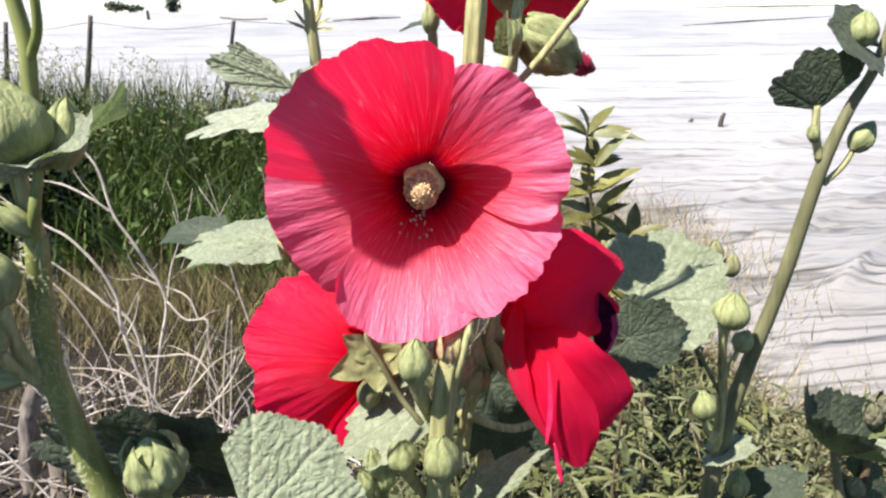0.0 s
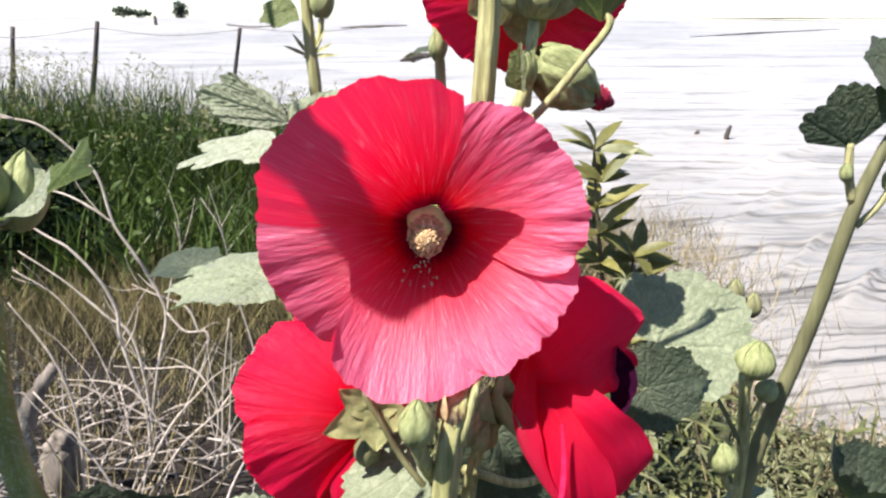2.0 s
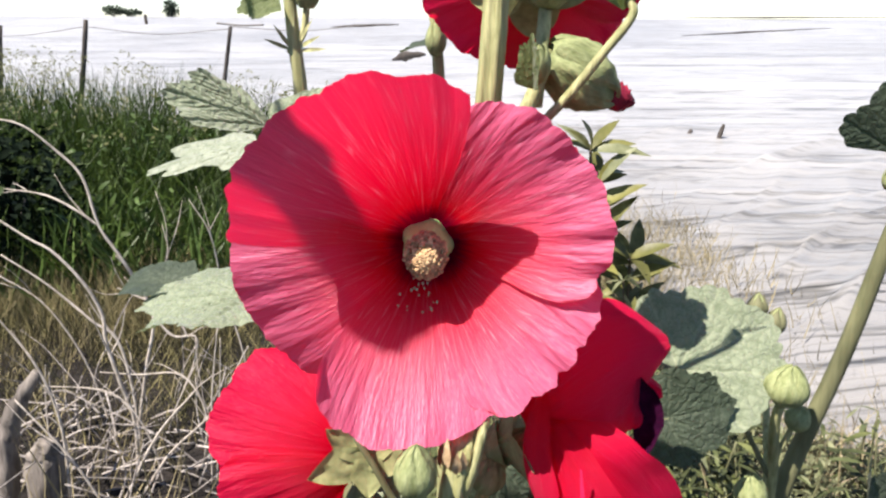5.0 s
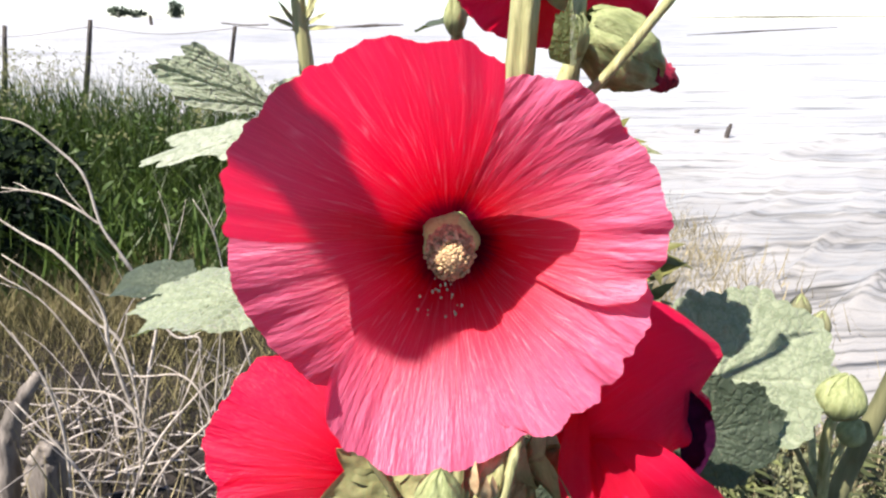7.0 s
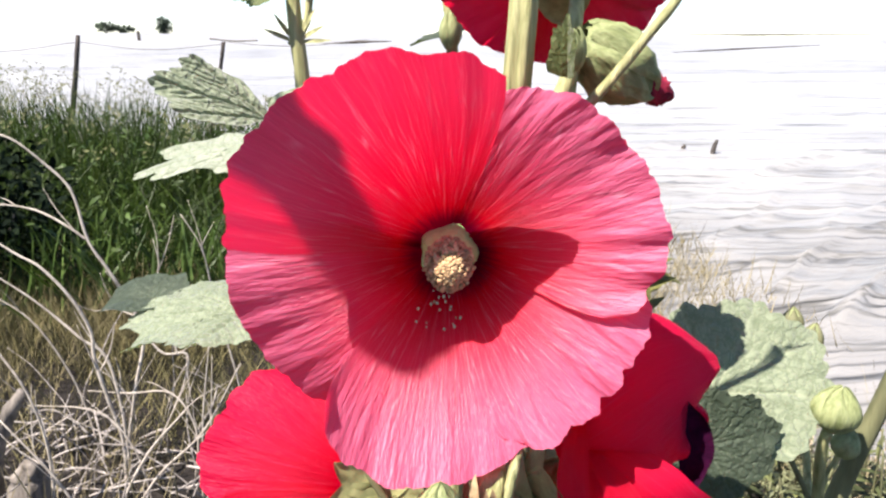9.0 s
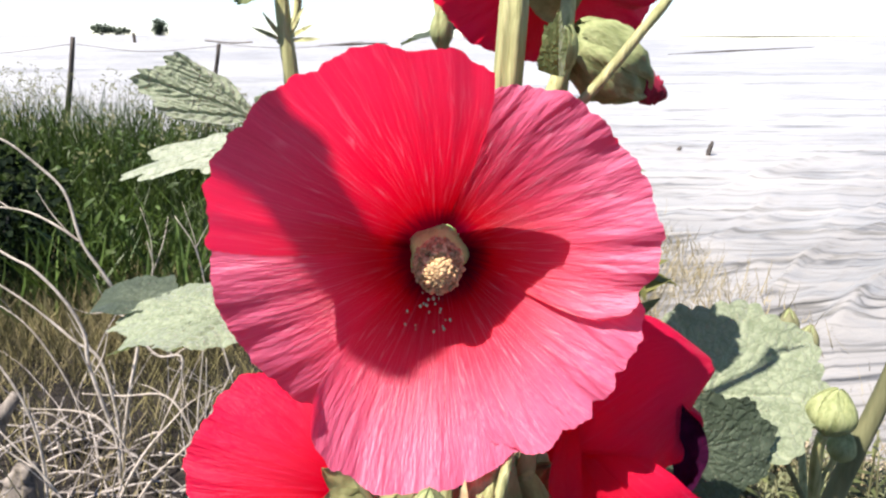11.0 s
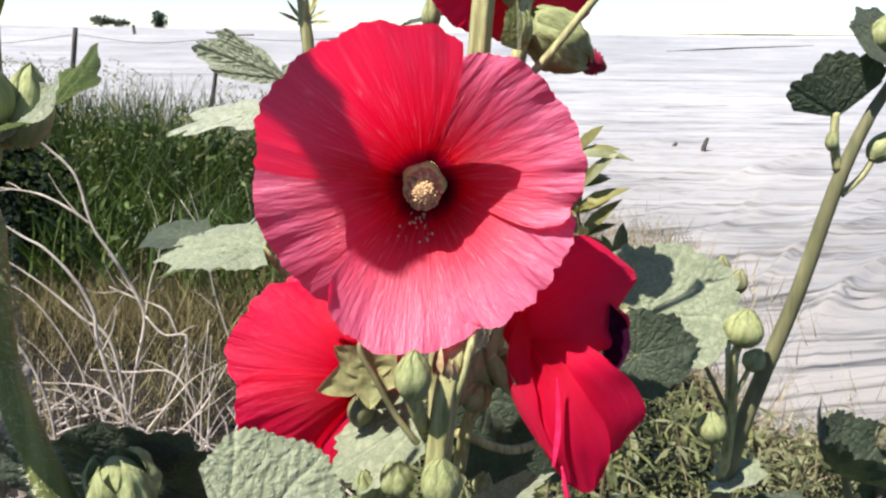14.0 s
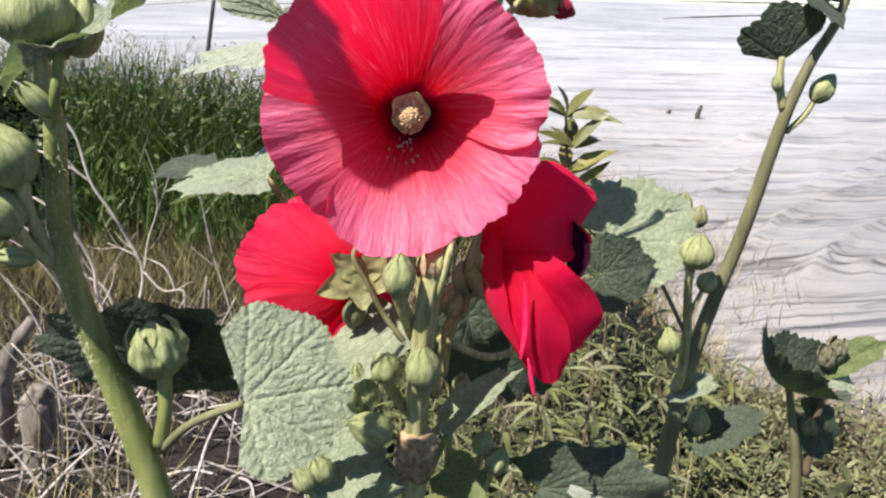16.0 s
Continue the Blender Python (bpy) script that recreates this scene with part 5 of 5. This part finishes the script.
stalk(plant, [(0.0040, 0.2300, 0.8660), (0.0066, 0.2240, 0.8750), (0.0092, 0.2235, 0.8850), (0.0120, 0.2280, 0.8960), (0.0160, 0.2450, 0.9050)], [0.0018, 0.0016, 0.0015, 0.0015], name="flower_stalk", label="forked pale flower stalk")
leaf(plant, (-0.0050, 0.2500, 0.8520), (-0.0410, 0.2400, 0.8340), (0.25, -0.3, 1), seed=1, droop=0.12, fold=0.1, wide=0.55, span=78, rings=18, around=90, label="pale folded leaf with holes")
leaf(plant, (0.0260, 0.3100, 0.8280), (0.0330, 0.3000, 0.7890), (0.3, -0.95, -0.1), LEAF_DARK_SHADED, seed=5, droop=0.1, fold=0.1, wide=0.62, span=140, rings=18, around=90)
leaf(plant, (0.0440, 0.3400, 0.8160), (0.0760, 0.3400, 0.7680), (0.3, -0.95, -0.1), LEAF_DARK_SHADED, seed=6, droop=0.1, fold=0.1, wide=0.6, span=140, rings=18, around=90)
leaf(plant, (0.0090, 0.2500, 0.7960), (0.0410, 0.2430, 0.8300), (-0.4, -0.35, 1), seed=2, droop=0.1, fold=0.1, wide=0.25, span=85, rings=18, around=90)
stalk(plant, [(0.0040, 0.2650, 0.7720), (0.0060, 0.2560, 0.7860), (0.0090, 0.2500, 0.7950)], [0.002, 0.0018], name="leaf_stalk")
leaf(plant, (-0.0370, 0.2350, 0.7880), (-0.0320, 0.2150, 0.7810), (0.1, -0.9, 0.6), seed=4, droop=0.1, rings=14, around=80)
stalk(plant, [(-0.0030, 0.2680, 0.7430), (-0.0200, 0.2500, 0.7790), (-0.0390, 0.2300, 0.8060)], [0.003, 0.0025, 0.002], STEM_DARK, name="leaf_stalk")
leaf(plant, (0.0620, 0.2600, 0.7540), (0.1190, 0.2500, 0.7640), (0.25, -0.85, 0.4), LEAF_DARK_SHADED, seed=8, droop=0.1, fold=0.1, wide=0.42, wave=1.5, span=110, rings=16, around=80)
leaf(plant, (0.1180, 0.2400, 0.7380), (0.0850, 0.2150, 0.7620), (0.0, -0.2, 1), seed=9, droop=0.15, rings=16, around=80)
# low shoots at the foot of the cluster
for q, bl, br, tilt in (
    (Vector((0.0310, 0.2620, 0.7740)), 0.014, 0.0058, 0.15),
    (Vector((0.0370, 0.2580, 0.7660)), 0.016, 0.0062, 0.3),
    (Vector((-0.0270, 0.2360, 0.8230)), 0.015, 0.0042, -0.1),
    (Vector((-0.0240, 0.2380, 0.8150)), 0.014, 0.0042, 0.1),
    (Vector((-0.0300, 0.2340, 0.8160)), 0.012, 0.0038, -0.3),
    (Vector((-0.0420, 0.2220, 0.7850)), 0.016, 0.0062, -0.2),
    (Vector((-0.0480, 0.2160, 0.7840)), 0.014, 0.0052, -0.4),
    (Vector((0.0190, 0.2680, 0.8030)), 0.014, 0.005, 0.2),
    (Vector((0.0140, 0.2620, 0.8490)), 0.016, 0.0066, 0.3),
    (Vector((0.0240, 0.2700, 0.8570)), 0.016, 0.0062, 0.6)):
    bud(plant, q, (tilt, -0.2, 1), bl, br, 0.15, crumple=0.1, label="small yellow-green bud")
    stalk(plant, [q - Vector((tilt * 0.02, -0.012, 0.05)), q - Vector((tilt * 0.014, -0.004, 0.02)), q], [0.0018, 0.0016, 0.0017], name="flower_stalk")
leaf(plant, (-0.0270, 0.2320, 0.8100), (-0.0460, 0.2220, 0.8030), (0.2, -0.7, 0.7), seed=6.1, droop=0.1, wide=0.7, span=100, rings=14, around=70)
leaf(plant, (0.0130, 0.2550, 0.7690), (0.0300, 0.2400, 0.7640), (-0.1, -0.6, 0.8), STEM_LEAF, seed=7.3, droop=0.1, wide=0.6, span=100, rings=14, around=70)
leaf(plant, (-0.0140, 0.2360, 0.7820), (-0.0240, 0.2220, 0.7750), (0.1, -0.7, 0.7), seed=8.4, droop=0.15, wide=0.7, span=100, rings=14, around=70)
stalk(plant, [(-0.0110, 0.2400, 0.7550), (0.0010, 0.2460, 0.7650), (0.0150, 0.2500, 0.7950)], [0.0024, 0.002, 0.0016], STEM_GREEN, name="leaf_stalk")
# leaves beside the open flower
leaf(plant, (-0.0610, 0.2820, 0.9800), (-0.0900, 0.2720, 0.9930), (0.15, -0.75, 0.65), LEAF, seed=2.3, droop=0.05, fold=0.1, wide=0.44, span=62, wave=1.1, lobes=0.05, quilt=2.2, rings=44, around=150, label="pale grey-green leaf with deep veins")
leaf(plant, (-0.0650, 0.3000, 0.9790), (-0.0410, 0.3050, 0.9890), (-0.1, -0.8, 0.6), seed=3.7, droop=0.1, fold=0.05, wide=0.34, span=85, quilt=1.6, label="pale quilted leaf behind the bloom")
# broad leaf in the shade of the sideways flower
leaf(plant, (0.1040, 0.3250, 0.8670), (0.1460, 0.3350, 0.8870), (-0.35, -0.75, 0.6), seed=4.4, droop=0.12, fold=0.08, wide=0.8, span=120, lobes=0.04, quilt=1.3, rings=34, around=140, label="broad grey-green leaf half in shade")
leaf(plant, (0.0930, 0.3000, 0.8570), (0.1190, 0.3000, 0.8630), (-0.1, -0.95, 0.25), LEAF_DARK_SHADED, seed=5.5, droop=0.15, fold=0.1, wide=0.8, label="leaf coloured dark to look shaded")
stalk(plant, [(0.0090, 0.2700, 0.8330), (0.0410, 0.2900, 0.8140), (0.0950, 0.3150, 0.8400), (0.1020, 0.3250, 0.8650)], [0.0022, 0.002, 0.0018], name="leaf_stalk")

# ---- the stalks behind ----
back = thing("hollyhock", (-0.065, 0.36, 0.0), "slender green hollyhock stalk with buds behind the bloom", "hollyhock plant", "hollyhocks")
stalk(back, [(-0.065, 0.36, -0.03), (-0.07, 0.36, 0.5), (-0.064, 0.352, 0.9), (-0.0610, 0.3450, 0.9870), (-0.0630, 0.3450, 1.0110), (-0.066, 0.345, 1.09)], [0.006, 0.0055, 0.004, 0.003, 0.0028, 0.002], name="stem")
leaf(back, (-0.0680, 0.3450, 1.0240), (-0.0820, 0.3380, 1.0210), (0.1, -0.7, 0.7), STEM_LEAF, seed=1.2, fold=0.2, droop=0.2, wide=0.7, span=80, rings=14, around=70)
bud(back, (-0.0570, 0.3450, 1.0200), (0.05, 0, 1), 0.018, 0.006)
stalk(back, [(-0.0650, 0.3450, 1.0020), (-0.0590, 0.3450, 1.0100), (-0.0570, 0.3450, 1.0200)], [0.0016, 0.0014], name="flower_stalk")
for dx, dz, s in ((-0.008, 0.004, 1), (-0.005, 0.008, 1), (0.008, 0.005, -1), (0.01, 0.001, -1), (0.006, 0.01, -1)):
    q = Vector((-0.0630, 0.3440, 1.0030))
    h = Heap()
    h.lance(q, q + Vector((dx * 1.4, -0.003, dz * 1.3)), 0.0018, (0, -1, 0.3), 0.1)
    part("bract", h.mesh("bract", STEM), back)
leaf(back, (-0.0820, 0.3520, 0.9620), (-0.1260, 0.3500, 0.9560), (-0.15, -0.36, 0.9), LEAF_SUNLIT, seed=3.1, droop=0.10, fold=-0.05, wide=0.36, span=85, lobes=0.12, quilt=1.1, label="leaf seen edge-on, coloured pale for strong sun")
leaf(back, (-0.0850, 0.3350, 0.8970), (-0.1370, 0.3500, 0.8910), (0.1, -0.3, 0.95), seed=5.2, droop=0.12, fold=0.1, wide=0.58, span=110, lobes=0.10, wave=1.0, quilt=2.0, rings=44, around=160, label="pale grey-green toothed leaf")
leaf(back, (-0.1360, 0.3680, 0.8920), (-0.1610, 0.3720, 0.8920), (0.0, -0.3, 1), LEAF_DARK_SHADED, seed=6.2, droop=0.3, fold=0.35, wide=0.6, rings=12, around=60)
stalk(back, [(-0.066, 0.355, 0.86), (-0.0850, 0.3350, 0.8970)], [0.0018, 0.0016], name="leaf_stalk")
# small unseen leaf added higher up to shade one side of the open flower
leaf(back, (-0.2080, 0.1045, 1.2760), (-0.1830, 0.1140, 1.2720), (-0.43, -0.34, 0.84), seed=2.9, droop=0.1, fold=0.05, wide=0.55, span=115, rings=18, around=70)
stalk(back, [(-0.0660, 0.3450, 1.0850), (-0.1750, 0.2700, 1.2100), (-0.2080, 0.1045, 1.2760)], [0.0018, 0.0014, 0.0011], name="leaf_stalk")
thin = thing("hollyhock", (0.0, 0.40, 0.0), "thin hollyhock shoot with one bud behind the bloom", "hollyhock plant", "hollyhocks")
stalk(thin, [(0.0, 0.4, -0.03), (0.0, 0.395, 0.5), (0.0, 0.37, 0.9), (-0.0030, 0.3620, 0.9980), (-0.0040, 0.3620, 1.0110), (-0.0060, 0.3620, 1.0240), (-0.008, 0.36, 1.08)], [0.005, 0.0045, 0.003, 0.0022, 0.002, 0.0016], name="stem")
bud(thin, (-0.0040, 0.3560, 1.0010), (0.0, -0.2, 1), 0.016, 0.0048)
leaf(thin, (-0.0070, 0.3650, 1.0050), (-0.0190, 0.3700, 1.0030), (0, -0.2, 1), LEAF_DARK_SHADED, seed=2, rings=12, around=60, fold=0.2)

# ---- the thick hairy stem in front ----
near = thing("hollyhock", (-0.075, 0.15, 0.0), "thick hairy hollyhock stem with large grey-green leaves", "hollyhock plant", "hollyhocks")
NEAR = [(-0.06, 0.15, -0.03), (-0.066, 0.148, 0.5), (-0.0870, 0.1500, 0.8100), (-0.0900, 0.1520, 0.8290), (-0.0990, 0.1540, 0.8630), (-0.1080, 0.1500, 0.9060), (-0.1080, 0.1470, 0.9250), (-0.1020, 0.1400, 0.9580)]
stalk(near, NEAR, [0.009, 0.008, 0.0052, 0.005, 0.0047, 0.0038, 0.0033, 0.0029], STEM_GREEN, name="stem", label="thick green hairy stem", sides=14)
stalk(near, [(-0.1020, 0.1400, 0.9570), (-0.1040, 0.1400, 0.9730), (-0.1040, 0.1400, 0.9780)], [0.0026, 0.0022, 0.0022], name="flower_stalk")
stalk(near, [(-0.1020, 0.1390, 0.9560), (-0.0985, 0.1350, 0.9660), (-0.0985, 0.1400, 0.9750)], [0.0016, 0.0014], STEM_GREEN, name="leaf_stalk")
bud(near, (-0.1040, 0.1400, 0.9770), (0.0, -0.1, 1), 0.021, 0.0108, label="large fat green bud")
stalk(near, [(-0.1030, 0.1500, 0.9730), (-0.1060, 0.1560, 0.9900), (-0.1050, 0.1560, 1.0040), (-0.1070, 0.1560, 1.0200), (-0.1080, 0.1560, 1.0400)], [0.0024, 0.0023, 0.0022, 0.002, 0.0018], STEM_GREEN, name="shoot", label="pale upper stem")
stalk(near, [(-0.1050, 0.1560, 1.0000), (-0.1000, 0.1530, 1.0080), (-0.0990, 0.1520, 1.0220)], [0.0014, 0.0013, 0.0012], STEM_GREEN, name="flower_stalk")
bud(near, (-0.0970, 0.1470, 0.9740), (0.25, 0, 1), 0.019, 0.0062, label="green bud")
leaf(near, (-0.0985, 0.1400, 0.9750), (-0.0718, 0.1360, 0.9872), (-0.40, -0.12, 0.9), seed=1.5, droop=-0.12, fold=0.3, wide=0.34, wave=1.9, lobes=0.05, span=165, quilt=1.8, rings=40, around=160, teeth=24, label="curled leaf under the bud")
bud(near, (-0.1120, 0.1360, 0.9400), (-0.35, -0.1, 1), 0.0195, 0.0088, label="rounded grey-green bud")
bud(near, (-0.1140, 0.1360, 0.9270), (-0.7, -0.2, 0.7), 0.0176, 0.0079, label="rounded grey-green bud")
stalk(near, [(-0.1110, 0.1490, 0.9120), (-0.1120, 0.1410, 0.9250), (-0.1120, 0.1360, 0.9410)], [0.002, 0.0018, 0.002], name="flower_stalk")
stalk(near, [(-0.1110, 0.1490, 0.9110), (-0.1140, 0.1410, 0.9200), (-0.1150, 0.1360, 0.9270)], [0.002, 0.0018, 0.002], name="flower_stalk")
bud(near, (-0.1010, 0.1370, 0.9590), (-0.6, -0.3, 0.8), 0.011, 0.003, 0.5, label="tiny hairy side bud")
bud(near, (-0.1140, 0.1430, 0.9160), (-0.8, -0.3, 0.1), 0.011, 0.003, 0.5, label="tiny side bud")
stalk(near, [(-0.0870, 0.1520, 0.8470), (-0.0840, 0.1520, 0.8620), (-0.0840, 0.1540, 0.8740)], [0.0027, 0.0024, 0.0026], STEM_GREEN, name="flower_stalk")
bud(near, (-0.0840, 0.1540, 0.8730), (-0.12, -0.15, 1), 0.0205, 0.0086, 0.5, crumple=0.2, label="plump green bud with loose sepals")
leaf(near, (-0.0840, 0.1720, 0.8720), (-0.1340, 0.1760, 0.8680), (0.1, -0.9, -0.35), LEAF_DARK_SHADED, seed=7.1, droop=0.1, fold=-0.1, wide=0.5, span=120, label="drooping leaf with shade in its dark colour")
leaf(near, (-0.0860, 0.1720, 0.8730), (-0.0590, 0.1680, 0.8700), (0.1, -0.9, -0.35), LEAF_DARK_SHADED, seed=7.6, droop=0.2, fold=-0.1, wide=0.6, rings=14, around=70)
stalk(near, [(-0.0870, 0.1520, 0.8450), (-0.0740, 0.1460, 0.8590), (-0.0560, 0.1420, 0.8690)], [0.0017, 0.0014, 0.0013], STEM_DARK, name="leaf_stalk")
leaf(near, (-0.0557, 0.1420, 0.8693), (-0.0240, 0.1490, 0.8720), (-0.12, -0.86, 0.5), seed=0.7, droop=0.08, fold=0.05, wide=0.96, wave=0.3, lobes=0.04, lean=0.1, span=101, quilt=1.5, rings=60, around=260, teeth=40, label="large pale grey-green leaf with netted veins")


def hairs(parent, pts, radius, count, length):
    line, h = smooth_line(pts, 10), Heap()
    for _ in range(count):
        i = R.randrange(len(line) - 1)
        p = line[i].lerp(line[i + 1], rnd(0, 1))
        d = (line[i + 1] - line[i]).normalized()
        v = Vector((rnd(-1, 1), rnd(-1, 1), rnd(-1, 1)))
        v = (v - d * v.dot(d)).normalized()
        a = p + v * radius * 0.95
        h.blade(a, a + v * length * rnd(0.5, 1.2) + d * length * rnd(-0.3, 0.3), 0.00012, (0, 0, length * 0.1), 2)
    return tagged(part("hair_fuzz", h.mesh("hair_fuzz", HAIR), parent, "fine pale hairs"), kind="stuff")


hairs(near, NEAR[3:], 0.004, 2600, 0.0019)

# ---- the bare stem on the other side ----
side = thing("hollyhock", (0.14, 0.335, 0.0), "bare leaning hollyhock stem with a dark fan-shaped leaf", "hollyhock plant", "hollyhocks")
stalk(side, [(0.12, 0.34, -0.03), (0.13, 0.337, 0.4), (0.1500, 0.3330, 0.7050), (0.1600, 0.3300, 0.8000), (0.1750, 0.3220, 0.8780), (0.1850, 0.3170, 0.9400), (0.1940, 0.3170, 0.9670), (0.2050, 0.3200, 0.9870), (0.215, 0.322, 1.05)], [0.0075, 0.0068, 0.0052, 0.0044, 0.0037, 0.0033, 0.0027, 0.0024, 0.0018], STEM_DARK, name="stem", label="brown-green bare stem", sides=12)
stalk(side, [(0.1830, 0.3170, 0.9420), (0.1790, 0.3160, 0.9550), (0.1780, 0.3170, 0.9680)], [0.0022, 0.002, 0.0018], name="leaf_stalk")
leaf(side, (0.1790, 0.3170, 0.9660), (0.1700, 0.3100, 0.9910), (0.1, -0.9, -0.3), LEAF_DARK_SHADED, seed=3.3, droop=0.1, fold=0.1, wide=1.15, span=58, lobes=0.04, label="fan-shaped leaf coloured dark as if backlit")
stalk(side, [(0.1870, 0.3180, 0.9300), (0.1960, 0.3190, 0.9390), (0.2000, 0.3200, 0.9460)], [0.0016, 0.0014], name="flower_stalk")
bud(side, (0.2000, 0.3200, 0.9460), (0.5, 0, 0.85), 0.0165, 0.0062, label="small pointed bud")
bud(side, (0.1960, 0.3200, 0.9950), (0.0, -0.1, 1), 0.016, 0.0075, label="green bud at the stem's top")
leaf(side, (0.1950, 0.3180, 0.9960), (0.1780, 0.3120, 1.0050), (0.1, -0.6, 0.6), LEAF_DARK_SHADED, seed=1.3, rings=12, around=60, fold=0.2)
bud(side, (0.1780, 0.3150, 0.9510), (-0.2, -0.1, 1), 0.009, 0.0028, 0.4, label="tiny side bud")
# its side shoot with the cluster of buds
stalk(side, [(0.1550, 0.3320, 0.7690), (0.1510, 0.3220, 0.8140), (0.1460, 0.3160, 0.8470), (0.1460, 0.3140, 0.8550)], [0.003, 0.0026, 0.0022, 0.0022], name="shoot")
bud(side, (0.1470, 0.3140, 0.8570), (0.05, -0.15, 1), 0.0195, 0.0098, 0.05, label="pale green pointed bud")
bud(side, (0.1618, 0.3900, 0.8560), (-0.2, 0, 1), 0.0145, 0.0058, skin=STEM_DARK, label="small green bud")
bud(side, (0.1740, 0.3900, 0.8573), (0.15, 0, 1), 0.0150, 0.0060, skin=STEM_DARK, label="small green bud")
bud(side, (0.1642, 0.3900, 0.8661), (0.0, 0, 1), 0.0145, 0.0058, skin=STEM_DARK, label="small green bud")
bud(side, (0.1560, 0.3200, 0.8410), (0.3, -0.1, 0.9), 0.0125, 0.006, label="round green bud")
stalk(side, [(0.1500, 0.3200, 0.8260), (0.1540, 0.3200, 0.8360), (0.1560, 0.3200, 0.8420)], [0.0014, 0.0013], name="flower_stalk")
stalk(side, [(0.1540, 0.3300, 0.8000), (0.1640, 0.3700, 0.8400), (0.1660, 0.3920, 0.8600)], [0.0018, 0.0014], name="flower_stalk")
stalk(side, [(0.1500, 0.3220, 0.8140), (0.1350, 0.3180, 0.8400), (0.1260, 0.3150, 0.8540)], [0.0012, 0.0011], STEM_DARK, name="leaf_stalk")
bud(side, (0.1385, 0.3120, 0.8060), (-0.15, -0.1, 1), 0.0180, 0.0075, 0.1, label="pale yellow-green bud")
stalk(side, [(0.1510, 0.3220, 0.7900), (0.1420, 0.3150, 0.7960), (0.1385, 0.3120, 0.8070)], [0.0016, 0.0014], name="flower_stalk")
leaf(side, (0.1580, 0.3300, 0.7740), (0.1700, 0.3200, 0.7830), (0, -0.4, 1), seed=3.2, rings=12, around=60, wide=0.7)
leaf(side, (0.1820, 0.3350, 0.7420), (0.2050, 0.3300, 0.7580), (0.1, -0.5, 0.9), LEAF_DARK_SHADED, seed=4.2, rings=14, around=70, wide=0.5)
bud(side, (0.1710, 0.3350, 0.7420), (0.0, 0, 1), 0.018, 0.007, label="dull green bud")

# ---- the low plant by the sheet ----
low = thing("hollyhock", (0.24, 0.33, 0.0), "low young hollyhock with a dark cupped leaf", "hollyhock plant", "hollyhocks")
stalk(low, [(0.25, 0.33, -0.03), (0.245, 0.328, 0.4), (0.2355, 0.3280, 0.7000), (0.2295, 0.3280, 0.7360), (0.2200, 0.3310, 0.7770)], [0.006, 0.0055, 0.0034, 0.003, 0.002], STEM_DARK, name="stem")
leaf(low, (0.2190, 0.3260, 0.7765), (0.1790, 0.3200, 0.7900), (0.22, -0.30, 0.93), LEAF_DARK_SHADED, seed=1.8, droop=-0.15, fold=0.25, cup=0.5, wide=0.52, span=172, wave=1.7, lobes=0.06, quilt=2.0, rings=40, around=170, teeth=26, label="dark blue-green cupped leaf")
stalk(low, [(0.2400, 0.3300, 0.7150), (0.2440, 0.3360, 0.7500), (0.2470, 0.3400, 0.7830)], [0.0028, 0.0026, 0.0024], WITHERED_STEM, name="shoot")
bud(low, (0.2360, 0.3320, 0.7440), (0.1, -0.2, 1), 0.013, 0.006, skin=STEM_DARK, label="small dull bud")
bud(low, (0.2452, 0.3380, 0.7850), (-0.25, -0.1, 1), 0.0165, 0.0052, 0.5, crumple=0.3, core=STEM_DARK, skin=DULL, label="small leafy bud with grey sepals")
bud(low, (0.2495, 0.3420, 0.7860), (0.15, 0, 1), 0.0180, 0.0056, 0.6, crumple=0.3, core=STEM_DARK, skin=DULL, label="small leafy bud with grey sepals")
leaf(low, (0.2510, 0.3420, 0.7860), (0.2800, 0.3420, 0.8000), (-0.3, -0.6, 0.75), STEM_LEAF, seed=3.8, wide=0.36, fold=0.5, span=120, rings=18, around=80, label="folded olive leaf")
leaf(low, (0.2470, 0.3340, 0.7800), (0.2610, 0.3320, 0.7770), (0.0, -0.5, 0.9), seed=4.8, wide=0.6, span=110, rings=12, around=60)
leaf(low, (0.2410, 0.3380, 0.7480), (0.2580, 0.3360, 0.7300), (0.1, -0.8, 0.5), LEAF_DARK_SHADED, seed=5.8, wide=0.7, rings=14, around=70)
